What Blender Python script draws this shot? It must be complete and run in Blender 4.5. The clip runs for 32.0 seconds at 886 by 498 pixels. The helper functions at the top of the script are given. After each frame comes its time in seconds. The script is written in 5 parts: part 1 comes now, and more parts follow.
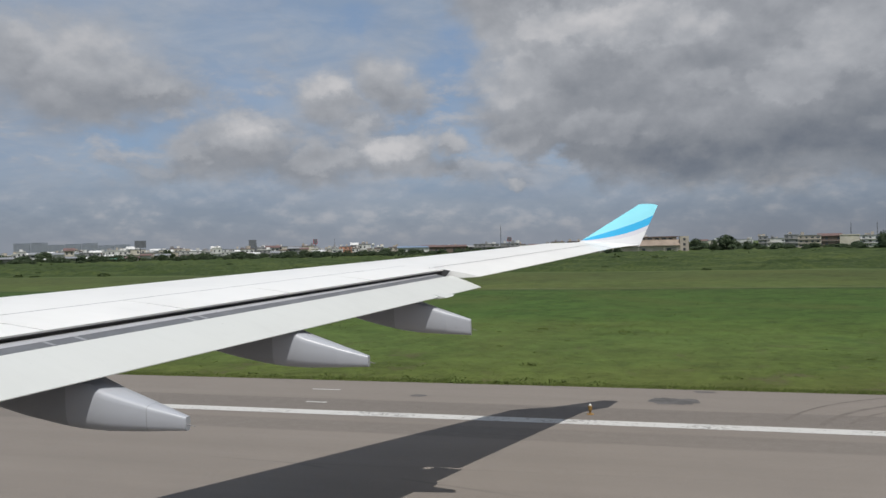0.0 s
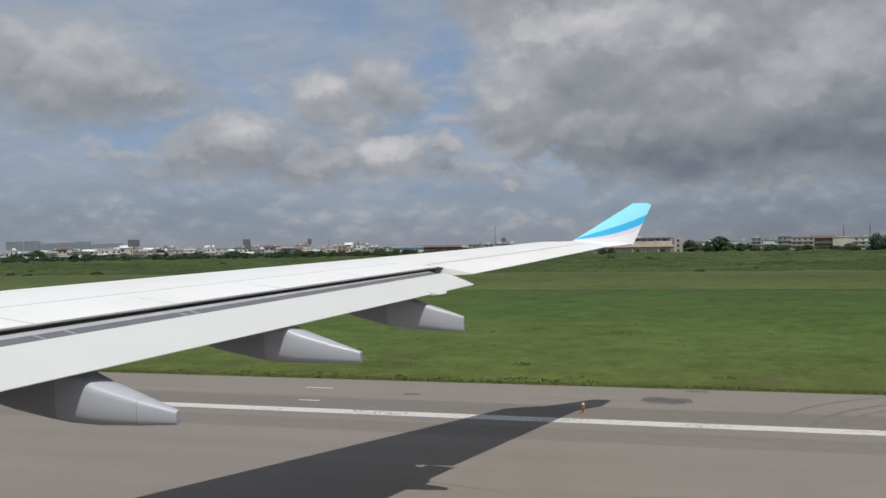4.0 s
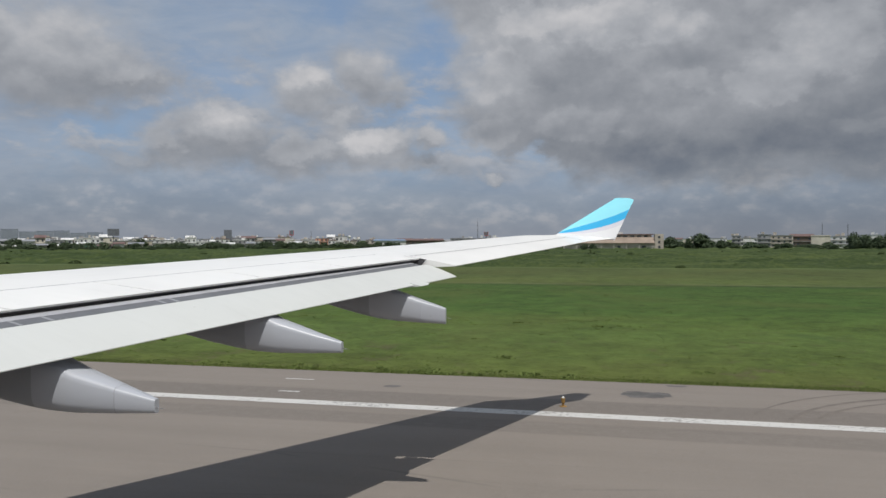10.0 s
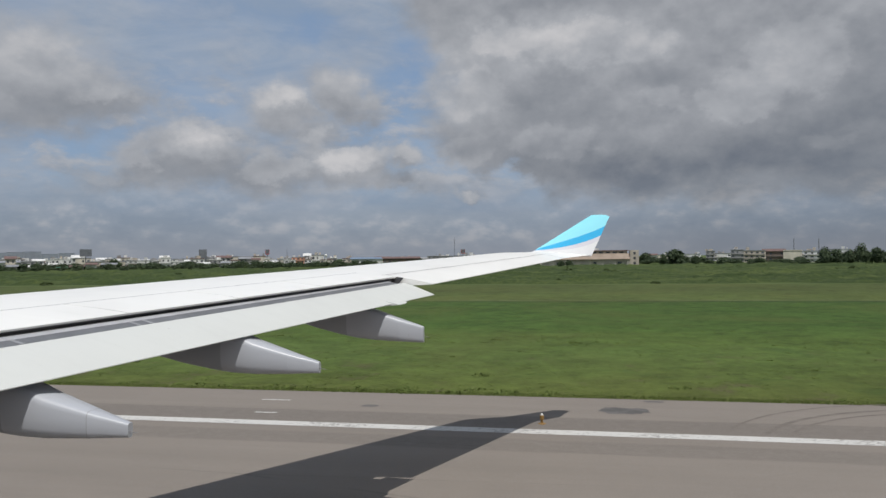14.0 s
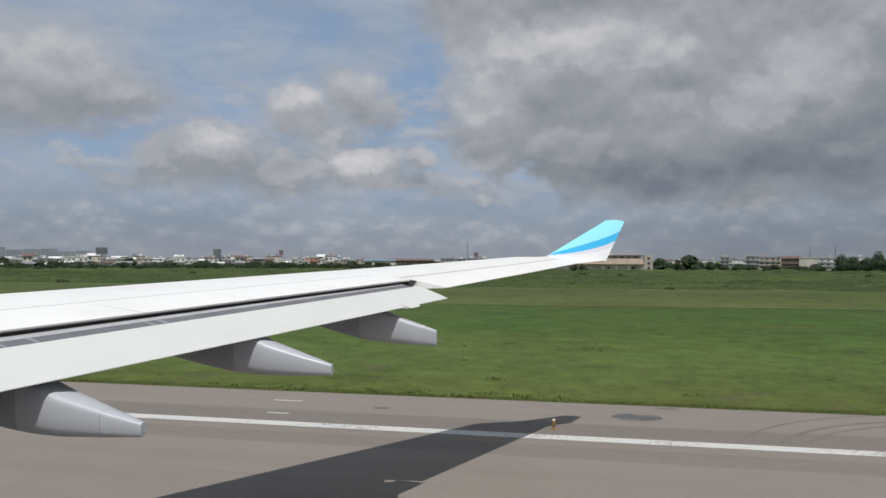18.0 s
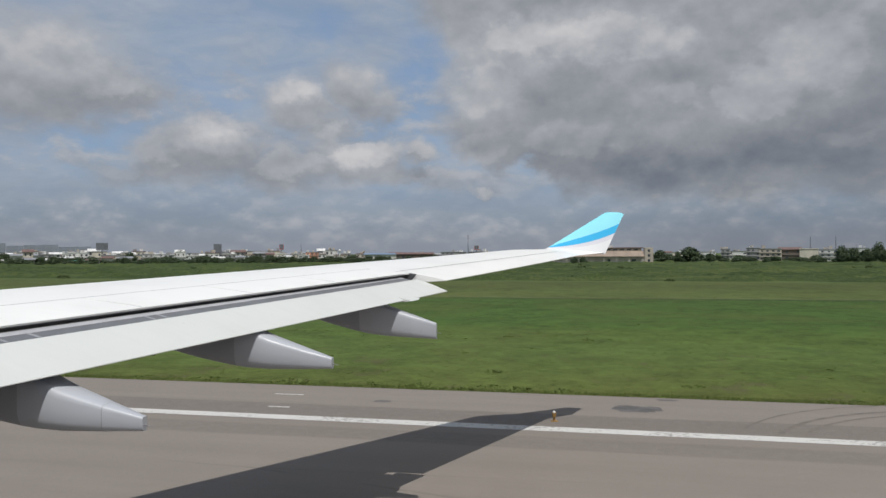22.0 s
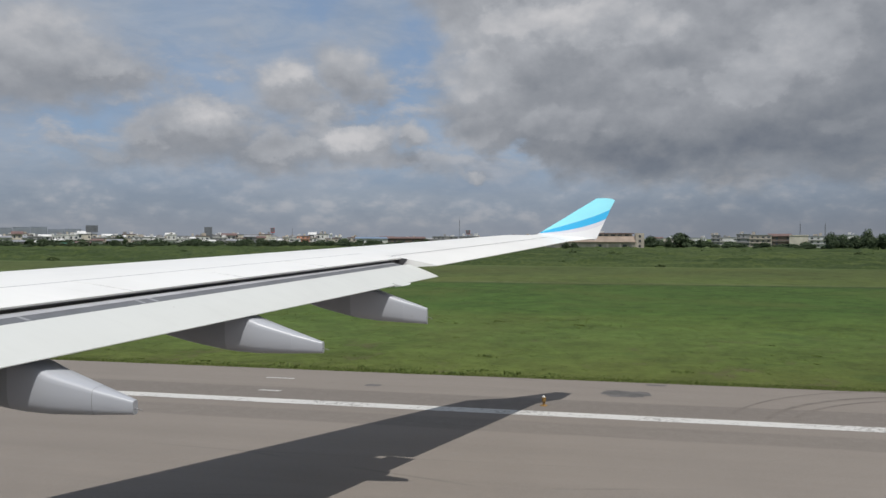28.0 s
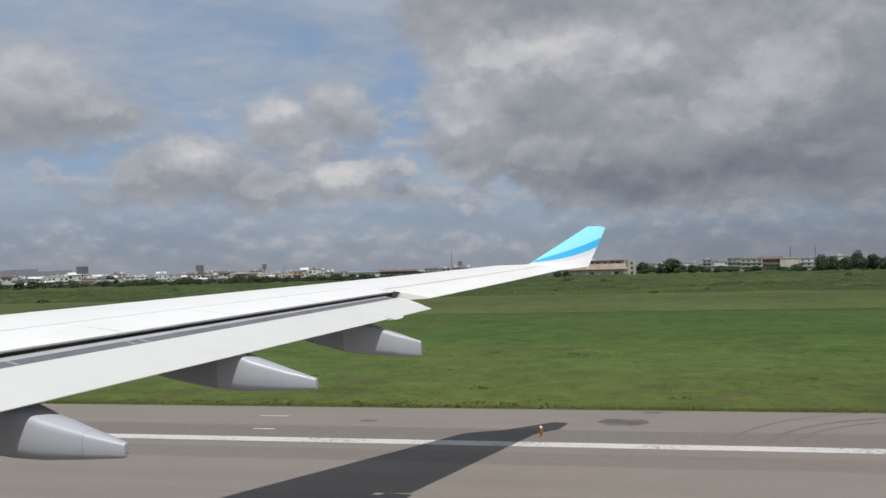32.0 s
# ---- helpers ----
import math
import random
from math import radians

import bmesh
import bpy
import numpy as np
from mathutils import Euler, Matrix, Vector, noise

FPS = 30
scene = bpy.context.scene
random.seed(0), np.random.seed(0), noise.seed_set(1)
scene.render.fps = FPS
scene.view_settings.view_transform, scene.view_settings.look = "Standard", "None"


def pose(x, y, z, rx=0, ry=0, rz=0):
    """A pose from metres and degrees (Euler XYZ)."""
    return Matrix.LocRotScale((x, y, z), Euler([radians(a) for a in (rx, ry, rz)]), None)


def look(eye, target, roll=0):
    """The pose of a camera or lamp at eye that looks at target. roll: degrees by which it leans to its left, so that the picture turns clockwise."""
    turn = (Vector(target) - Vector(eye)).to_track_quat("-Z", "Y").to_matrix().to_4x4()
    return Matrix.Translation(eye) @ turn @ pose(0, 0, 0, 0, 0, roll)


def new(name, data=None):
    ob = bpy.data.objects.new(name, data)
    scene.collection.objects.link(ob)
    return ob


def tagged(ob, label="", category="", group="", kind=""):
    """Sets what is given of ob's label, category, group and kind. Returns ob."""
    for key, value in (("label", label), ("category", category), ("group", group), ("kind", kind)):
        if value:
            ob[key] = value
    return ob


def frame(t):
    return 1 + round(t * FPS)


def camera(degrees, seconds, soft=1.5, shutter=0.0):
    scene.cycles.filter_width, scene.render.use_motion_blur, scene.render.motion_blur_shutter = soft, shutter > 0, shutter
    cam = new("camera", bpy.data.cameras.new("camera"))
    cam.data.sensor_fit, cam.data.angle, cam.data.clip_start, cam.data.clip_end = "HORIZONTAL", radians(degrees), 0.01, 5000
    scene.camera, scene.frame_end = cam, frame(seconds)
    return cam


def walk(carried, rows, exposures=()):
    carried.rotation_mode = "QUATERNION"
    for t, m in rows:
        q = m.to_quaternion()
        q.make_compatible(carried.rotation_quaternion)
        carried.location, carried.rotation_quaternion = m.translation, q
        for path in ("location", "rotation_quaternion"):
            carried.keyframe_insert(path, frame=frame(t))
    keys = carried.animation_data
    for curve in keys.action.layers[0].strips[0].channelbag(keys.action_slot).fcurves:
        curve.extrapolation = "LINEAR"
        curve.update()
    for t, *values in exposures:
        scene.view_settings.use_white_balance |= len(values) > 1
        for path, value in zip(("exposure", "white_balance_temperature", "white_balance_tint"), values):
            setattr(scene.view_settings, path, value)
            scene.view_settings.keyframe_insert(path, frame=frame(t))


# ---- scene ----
cam = camera(59.0, 32.0, soft=1.5)
# seconds, place, tilt, lean, heading
PATH = [
    (0.0, pose(-0.012, -0.079, 5.811, 89.759, 1.161, 12.926)),
    (0.5, pose(-0.006, -0.076, 5.802, 89.844, 1.123, 13.314)),
    (1.0, pose(0.000, -0.073, 5.793, 89.753, 1.026, 13.825)),
    (1.5, pose(0.006, -0.070, 5.784, 89.597, 1.056, 13.473)),
    (2.0, pose(0.012, -0.067, 5.774, 89.540, 1.111, 12.982)),
    (2.5, pose(0.018, -0.064, 5.765, 89.498, 0.911, 12.542)),
    (3.0, pose(0.024, -0.060, 5.756, 89.665, 0.750, 12.432)),
    (3.5, pose(0.015, -0.054, 5.743, 89.782, 0.875, 12.550)),
    (5.5, pose(-0.024, -0.029, 5.689, 89.757, 1.060, 12.024)),
    (6.0, pose(-0.033, -0.023, 5.675, 89.750, 0.909, 11.610)),
    (6.5, pose(-0.029, -0.022, 5.678, 89.777, 0.615, 11.694)),
    (7.0, pose(-0.025, -0.022, 5.680, 89.761, 0.352, 11.806)),
    (7.5, pose(-0.021, -0.022, 5.683, 89.644, 0.405, 11.617)),
    (8.0, pose(-0.017, -0.022, 5.686, 89.748, 0.106, 11.344)),
    (8.5, pose(-0.013, -0.022, 5.688, 89.618, -0.174, 11.194)),
    (9.0, pose(-0.009, -0.021, 5.691, 89.358, -0.106, 11.183)),
    (9.5, pose(-0.011, -0.018, 5.690, 89.305, -0.082, 11.137)),
    (10.0, pose(-0.012, -0.016, 5.688, 89.299, 0.125, 11.232)),
    (10.5, pose(-0.013, -0.013, 5.687, 89.114, 0.315, 11.128)),
    (11.0, pose(-0.015, -0.010, 5.686, 89.115, 0.128, 11.140)),
    (11.5, pose(-0.016, -0.007, 5.685, 89.267, 0.288, 10.651)),
    (12.0, pose(-0.017, -0.004, 5.684, 89.392, 0.624, 10.424)),
    (12.5, pose(-0.021, 0.000, 5.687, 89.610, 0.646, 10.265)),
    (13.0, pose(-0.024, 0.004, 5.690, 90.042, 0.463, 9.986)),
    (13.5, pose(-0.027, 0.008, 5.693, 90.386, 0.492, 9.694)),
    (14.0, pose(-0.030, 0.012, 5.696, 90.585, 0.620, 9.537)),
    (14.5, pose(-0.033, 0.016, 5.699, 90.764, 0.350, 9.471)),
    (15.0, pose(-0.036, 0.020, 5.702, 90.951, 0.237, 9.366)),
    (15.5, pose(-0.039, 0.024, 5.705, 90.997, 0.265, 9.472)),
    (17.5, pose(-0.051, 0.039, 5.717, 90.865, 0.018, 10.328)),
    (18.0, pose(-0.047, 0.032, 5.720, 90.780, -0.150, 10.501)),
    (18.5, pose(-0.044, 0.024, 5.724, 90.681, -0.339, 10.583)),
    (19.0, pose(-0.041, 0.018, 5.726, 90.559, -0.497, 10.505)),
    (19.5, pose(-0.037, 0.013, 5.726, 90.330, -0.291, 10.334)),
    (20.0, pose(-0.035, 0.010, 5.725, 90.200, -0.118, 10.067)),
    (20.5, pose(-0.033, 0.008, 5.724, 90.243, -0.065, 9.866)),
    (21.0, pose(-0.030, 0.006, 5.722, 90.419, 0.041, 9.898)),
    (21.5, pose(-0.025, 0.005, 5.718, 90.411, 0.300, 10.160)),
    (22.0, pose(-0.020, 0.003, 5.712, 90.299, 0.215, 10.528)),
    (22.5, pose(-0.012, 0.001, 5.708, 90.382, 0.072, 10.873)),
    (23.0, pose(-0.004, -0.005, 5.711, 90.308, -0.088, 10.996)),
    (23.5, pose(0.004, -0.011, 5.719, 90.010, 0.244, 10.800)),
    (24.0, pose(0.008, -0.016, 5.727, 90.204, 0.225, 10.758)),
    (24.5, pose(0.008, -0.019, 5.733, 90.490, -0.055, 10.718)),
    (25.0, pose(0.005, -0.020, 5.735, 90.430, 0.037, 10.690)),
    (25.5, pose(0.000, -0.021, 5.737, 90.480, 0.160, 10.516)),
    (27.5, pose(-0.002, -0.022, 5.732, 89.911, -0.486, 10.020)),
    (28.0, pose(-0.011, -0.012, 5.729, 89.162, -0.130, 9.905)),
    (28.5, pose(-0.024, -0.002, 5.727, 89.061, 0.102, 9.841)),
    (29.0, pose(-0.041, 0.007, 5.725, 89.326, 0.025, 9.630)),
    (29.5, pose(-0.053, 0.012, 5.725, 89.791, 0.407, 9.419)),
    (30.0, pose(-0.053, 0.013, 5.728, 89.874, 0.512, 9.418)),
    (30.5, pose(-0.041, 0.010, 5.733, 90.194, 0.624, 9.414)),
    (31.0, pose(-0.027, 0.008, 5.737, 90.904, 1.051, 9.247)),
    (31.5, pose(-0.016, 0.009, 5.738, 91.292, 1.377, 9.140)),
    (32.0, pose(-0.009, 0.012, 5.735, 91.480, 1.390, 9.340)),
]
walk(cam, PATH, [(0.0, -0.08), (13.0, -0.08), (18.0, 0.0), (22.0, -0.05), (25.0, -0.06), (28.0, -0.06), (30.0, 0.03), (32.0, 0.02)])

# ---------------------------------------------------------------- sky and sun
world = bpy.data.worlds.new("sky")
scene.world = world
world.use_nodes = True
SUN_WAY = Vector((-0.20, 0.43, -1.0)).normalized()
SUN_EL = math.asin(-SUN_WAY.z)
SUN_AZ = math.atan2(-SUN_WAY.x, -SUN_WAY.y)


class Nodes:
    """Short hand for building node trees."""

    def __init__(self, tree):
        self.tree = tree

    def put(self, kind, **settings):
        n = self.tree.nodes.new(kind)
        for key, value in settings.items():
            setattr(n, key, value)
        return n

    def join(self, a, b):
        self.tree.links.new(a, b)

    def feed(self, socket, value):
        if isinstance(value, bpy.types.NodeSocket):
            self.tree.links.new(value, socket)
        else:
            socket.default_value = value

    def math(self, op, a, b=0.0, c=0.0, clamp=False):
        n = self.put("ShaderNodeMath", operation=op, use_clamp=clamp)
        for s, v in zip(n.inputs, (a, b, c)):
            self.feed(s, v)
        return n.outputs[0]

    def vec(self, op, a, b=(0, 0, 0)):
        n = self.put("ShaderNodeVectorMath", operation=op)
        self.feed(n.inputs[0], a)
        self.feed(n.inputs[1], b)
        return n.outputs[0]

    def noise(self, vector, scale, detail=4.0, rough=0.55, warp=0.0):
        n = self.put("ShaderNodeTexNoise")
        self.feed(n.inputs["Vector"], vector)
        n.inputs["Scale"].default_value = scale
        n.inputs["Detail"].default_value = detail
        n.inputs["Roughness"].default_value = rough
        n.inputs["Distortion"].default_value = warp
        return n.outputs["Fac"]

    def step(self, value, low, high, a=0.0, b=1.0):
        n = self.put("ShaderNodeMapRange", interpolation_type="SMOOTHSTEP")
        self.feed(n.inputs[0], value)
        for i, v in enumerate((low, high, a, b)):
            self.feed(n.inputs[i + 1], v)
        return n.outputs[0]

    def mix(self, fac, a, b, blend="MIX"):
        n = self.put("ShaderNodeMix", data_type="RGBA", blend_type=blend)
        self.feed(n.inputs[0], fac)
        for s, v in ((n.inputs[6], a), (n.inputs[7], b)):
            self.feed(s, v if isinstance(v, bpy.types.NodeSocket) else (*v, 1.0)[:4])
        return n.outputs[2]

    def ramp(self, fac, stops):
        n = self.put("ShaderNodeValToRGB")
        self.feed(n.inputs[0], fac)
        r = n.color_ramp
        while len(r.elements) < len(stops):
            r.elements.new(0.5)
        for e, (p, c) in zip(r.elements, stops):
            e.position, e.color = p, (*c, 1.0)
        return n.outputs[0]


# heaped clouds: bearing, height, half width, rise, drop (radians), weight
HEAPS = ((-0.661, 0.196, 0.117, 0.07, 0.061, 1.0), (-0.59, 0.185, 0.074, 0.028, 0.028, 0.9), (-0.721, 0.224, 0.087, 0.052, 0.061, 0.9),
             (-0.366, 0.188, 0.054, 0.038, 0.037, 1.0), (-0.289, 0.196, 0.05, 0.056, 0.043, 1.05), (-0.281, 0.118, 0.073, 0.038, 0.033, 1.1),
             (-0.208, 0.122, 0.031, 0.023, 0.023, 1.0), (-0.459, 0.129, 0.074, 0.042, 0.045, 1.1), (-0.515, 0.115, 0.065, 0.026, 0.033, 0.9),
             (-0.387, 0.105, 0.104, 0.024, 0.031, 0.95), (-0.335, 0.149, 0.048, 0.03, 0.035, 0.75), (-0.132, 0.086, 0.023, 0.015, 0.012, 0.95),
             (-0.565, 0.098, 0.065, 0.019, 0.019, 0.7), (-0.246, 0.093, 0.096, 0.017, 0.016, 0.75), (-0.442, 0.21, 0.052, 0.014, 0.016, 0.45),)
# sunlit lumps and heavy bases within them, and the blue openings between
LIGHTS = ((-0.059, 0.25, 0.096, 0.039, 0.039, 0.17), (0.012, 0.275, 0.104, 0.03, 0.03, 0.26), (0.203, 0.185, 0.052, 0.031, 0.026, 0.14),
             (0.266, 0.214, 0.043, 0.043, 0.043, 0.1), (-0.145, 0.217, 0.052, 0.052, 0.052, 0.1), (-0.105, 0.12, 0.052, 0.019, 0.019, 0.1),
             (0.139, 0.108, 0.235, 0.031, 0.03, -0.3), (0.292, 0.156, 0.096, 0.065, 0.052, -0.26), (0.06, 0.098, 0.052, 0.019, 0.016, -0.12),
             (-0.141, 0.144, 0.052, 0.012, 0.012, -0.07), (0.073, 0.203, 0.156, 0.023, 0.023, -0.05), (0.269, 0.26, 0.104, 0.052, 0.052, 0.08),)
PUFF_LIGHTS = ((-0.356, 0.203, 0.026, 0.017, 0.017, 0.18), (-0.455, 0.156, 0.03, 0.014, 0.014, 0.26), (-0.289, 0.132, 0.049, 0.016, 0.016, 0.24),
             (-0.208, 0.131, 0.023, 0.012, 0.012, 0.1), (-0.132, 0.089, 0.017, 0.009, 0.009, 0.22), (-0.289, 0.17, 0.052, 0.017, 0.017, -0.07),
             (-0.678, 0.239, 0.07, 0.026, 0.026, 0.08), (-0.614, 0.203, 0.078, 0.017, 0.017, 0.08), (-0.202, 0.093, 0.052, 0.01, 0.009, -0.16),
             (-0.428, 0.095, 0.13, 0.01, 0.01, -0.03),)
GAPS = ((-0.213, 0.203, 0.035, 0.061, 0.052, 0.62), (-0.267, 0.154, 0.07, 0.017, 0.017, 0.75), (-0.475, 0.196, 0.096, 0.035, 0.03, 0.5),
             (-0.614, 0.12, 0.061, 0.039, 0.03, 0.6), (-0.331, 0.282, 0.052, 0.016, 0.016, 0.45), (-0.195, 0.105, 0.035, 0.014, 0.014, 0.7),
             (-0.062, 0.105, 0.026, 0.021, 0.021, 0.55), (0.049, 0.1, 0.021, 0.012, 0.012, 0.4), (-0.502, 0.289, 0.078, 0.019, 0.019, 0.22),
             (-0.649, 0.26, 0.052, 0.022, 0.022, 0.15), (-0.202, 0.26, 0.035, 0.035, 0.035, 0.35),)
# round domes on the face of the great cloud, and bites out of its base
DOMES = ((0.203, 0.188, 0.054, 0.031, 0.026, 1.0), (0.266, 0.223, 0.054, 0.054, 0.035, 0.9), (-0.127, 0.203, 0.056, 0.035, 0.03, 0.9),
             (-0.137, 0.132, 0.054, 0.026, 0.019, 0.9), (-0.03, 0.141, 0.061, 0.03, 0.023, 0.9), (0.116, 0.185, 0.052, 0.026, 0.023, 0.7),
             (0.025, 0.26, 0.096, 0.035, 0.035, 0.9), (-0.08, 0.264, 0.061, 0.031, 0.026, 0.8), (0.298, 0.134, 0.043, 0.017, 0.016, 0.6),)
NOTCHES = ((-0.067, 0.106, 0.026, 0.023, 0.023, 0.6), (0.047, 0.096, 0.021, 0.014, 0.014, 0.5), (-0.173, 0.115, 0.024, 0.026, 0.021, 0.5),)


def build_sky():
    w = Nodes(world.node_tree)
    world.node_tree.nodes.clear()
    way = w.vec("NORMALIZE", w.put("ShaderNodeTexCoord").outputs["Generated"])
    sep = w.put("ShaderNodeSeparateXYZ")
    w.join(way, sep.inputs[0])
    x, y, z = sep.outputs
    u, v = w.math("ARCTAN2", x, y), w.math("ARCSINE", z)
    q = w.vec("MULTIPLY", way, (1, 1, 1.35))

    def billow(vector, scale):
        n = w.put("ShaderNodeTexVoronoi", feature="F1", normalize=True)
        w.feed(n.inputs["Vector"], vector)
        n.inputs["Scale"].default_value, n.inputs["Detail"].default_value, n.inputs["Roughness"].default_value = scale, 2.0, 0.5
        return w.math("SUBTRACT", 1.0, n.outputs["Distance"])

    def swing(shift, scale, size):
        return w.math("MULTIPLY", w.math("SUBTRACT", w.noise(w.vec("ADD", q, shift), scale, 8, 0.62), 0.5), size)

    # the outlines are ragged
    uu = w.math("ADD", u, swing((0, 0, 0), 11.0, 0.13))
    vv = w.math("ADD", v, swing((7, 3, 1), 11.0, 0.085))

    def lobe(form, vv):
        u0, v0, su, rise, drop, gain = form
        a = w.math("DIVIDE", w.math("SUBTRACT", uu, u0), su)
        d = w.math("SUBTRACT", vv, v0)
        b = w.math("MAXIMUM", w.math("DIVIDE", d, rise), w.math("DIVIDE", d, -drop))
        r2 = w.math("MULTIPLY_ADD", a, a, w.math("MULTIPLY", b, b))
        return w.math("MULTIPLY", w.math("EXPONENT", w.math("MULTIPLY", r2, -1.0)), gain)

    def total(forms, vv=vv, heap=False):
        s = lobe(forms[0], vv)
        for f in forms[1:]:
            s = w.math("SMOOTH_MAX", s, lobe(f, vv), 0.15) if heap else w.math("ADD", s, lobe(f, vv))
        return s

    def bank(vv):
        """The great grey cloud: a steep ragged edge and a level base."""
        edge = w.math("ADD", w.math("ADD", uu, 0.192), w.math("ADD", w.step(vv, 0.24, 0.30, 0, 0.035), w.step(vv, 0.135, 0.09, 0, -0.10)))
        base = w.math("SUBTRACT", vv, w.step(uu, -0.14, 0.06, 0.088, 0.058))
        return w.math("MINIMUM", w.math("MINIMUM", w.math("DIVIDE", edge, 0.09), w.math("DIVIDE", base, 0.045)), 1.1)

    # beyond the heaps the sky goes on, broken cloud all round
    broad = w.noise(w.vec("ADD", q, (3, 5, 2)), 2.6, 5, 0.55)
    far = w.math("MAXIMUM", w.step(w.math("ABSOLUTE", w.math("ADD", u, 0.18)), 0.62, 0.85), w.step(v, 0.36, 0.50))
    around = w.math("MULTIPLY", far, w.step(broad, 0.42, 0.66, 0.0, 0.9))

    def body(vv):
        return w.math("MAXIMUM", w.math("MAXIMUM", total(HEAPS, vv, True), w.math("SUBTRACT", w.math("ADD", bank(vv), 0.30), total(NOTCHES, vv))), around)

    form, form_up = body(vv), body(w.math("ADD", vv, 0.016))

    def puffs(shift):
        at = w.vec("ADD", q, shift)
        return w.math("ADD", w.math("MULTIPLY", w.noise(at, 9.0, 8, 0.58), 0.54), w.math("ADD", w.math("MULTIPLY", billow(at, 15.0), 0.30), w.math("MULTIPLY", billow(w.vec("ADD", at, (4, 2, 6)), 31.0), 0.16)))

    puff, above = puffs((0, 0, 0)), puffs((0.0, 0.0, 0.024))
    fine = w.noise(q, 34.0, 8, 0.62)
    lump = w.noise(w.vec("ADD", q, (1, 8, 4)), 7.0, 6, 0.58, 0.3)
    field = w.math("ADD", form, w.math("ADD", w.math("MULTIPLY", w.math("SUBTRACT", puff, 0.55), 0.9), w.math("MULTIPLY", w.math("SUBTRACT", fine, 0.5), 0.35)))
    cover = w.math("MULTIPLY", w.step(field, 0.18, 0.80), w.step(field, 0.5, 1.0, 0.86, 1.0))
    rim = w.math("MAXIMUM", w.math("MINIMUM", w.math("SUBTRACT", form, form_up), 0.20), -0.03)
    bright = w.math("ADD", w.math("MULTIPLY", w.math("SUBTRACT", puff, above), 1.05), w.math("MULTIPLY", w.math("SUBTRACT", fine, 0.5), 0.12))
    bright = w.math("ADD", w.math("ADD", bright, w.step(uu, -0.24, -0.05, 0.535, 0.495)), w.math("ADD", w.math("MULTIPLY", w.math("SUBTRACT", broad, 0.5), 0.25), w.math("MULTIPLY", w.math("SUBTRACT", lump, 0.5), 0.48)))
    bright = w.math("ADD", bright, w.math("ADD", total(LIGHTS), total(PUFF_LIGHTS)))
    bright = w.math("ADD", bright, w.math("MULTIPLY", rim, 0.75))
    dome = w.math("ADD", total(DOMES, vv, True), w.math("MULTIPLY", w.math("SUBTRACT", puff, 0.55), 0.8))
    bright = w.math("ADD", bright, w.math("MULTIPLY", w.step(dome, 0.34, 0.58), w.step(dome, 0.4, 1.1, 0.105, 0.06)))
    cloud = w.ramp(bright, [(0.08, (0.154, 0.176, 0.216)), (0.30, (0.224, 0.243, 0.277)), (0.50, (0.290, 0.307, 0.340)), (0.74, (0.402, 0.418, 0.450)), (1.0, (0.585, 0.582, 0.598))])
    sky = w.put("ShaderNodeTexSky", sky_type="NISHITA", sun_disc=False, sun_elevation=SUN_EL, sun_rotation=SUN_AZ,
                altitude=0.0, air_density=1.0, dust_density=1.0, ozone_density=2.0)
    blue = w.vec("SCALE", sky.outputs[0])
    blue.node.inputs["Scale"].default_value = 0.085
    # thin high veil with blue openings
    thin = w.noise(w.vec("MULTIPLY", q, (1, 1, 2.2)), 4.2, 8, 0.62, 0.4)
    veil = w.math("SUBTRACT", w.step(thin, 0.30, 0.62, 0.62, 1.0), total(GAPS))
    veil = w.math("MULTIPLY", w.math("MINIMUM", w.math("MAXIMUM", veil, 0.10), 1.0), w.step(far, 0, 1, 1.0, 0.45))
    veilc = w.mix(w.step(w.noise(w.vec("MULTIPLY", q, (1, 1, 2.6)), 6.0, 8, 0.62, 0.5), 0.32, 0.66), (0.272, 0.345, 0.455), (0.375, 0.425, 0.502))
    veiled = w.mix(veil, w.mix(0.6, blue, (0.245, 0.365, 0.57)), veilc)
    # thin scattered cloudlets trail between the heaps
    drift = w.vec("MULTIPLY", q, (1, 1, 1.7))
    wisp = w.math("ADD", w.math("MULTIPLY", w.noise(drift, 12.0, 9, 0.62, 0.3), 0.7), w.math("MULTIPLY", billow(drift, 22.0), 0.3))
    wisp_up = w.noise(w.vec("ADD", drift, (0, 0, 0.02)), 12.0, 9, 0.62, 0.3)
    zone = w.math("MULTIPLY", w.step(v, 0.05, 0.11), w.step(v, 0.17, 0.26, 1.0, 0.25))
    wispc = w.ramp(w.math("ADD", 0.5, w.math("MULTIPLY", w.math("SUBTRACT", wisp, wisp_up), 1.2)), [(0.40, (0.275, 0.305, 0.355)), (0.70, (0.455, 0.462, 0.488))])
    veiled = w.mix(w.math("MULTIPLY", w.step(wisp, 0.50, 0.66, 0.0, 0.80), zone), veiled, wispc)
    skyc = w.mix(cover, veiled, cloud)
    # the far air along the skyline, with rows of low cloud in it
    haze = w.step(w.math("ADD", v, w.math("MULTIPLY", w.math("SUBTRACT", broad, 0.5), 0.06)), 0.0, w.step(u, -0.05, 0.12, 0.120, 0.150), 0.97, 0.0)
    low = w.vec("MULTIPLY", q, (1, 1, 1.45))
    low_puff = lambda at: w.math("ADD", w.math("MULTIPLY", w.noise(at, 13.0, 8, 0.62), 0.6), w.math("MULTIPLY", billow(at, 24.0), 0.4))
    lp = low_puff(low)
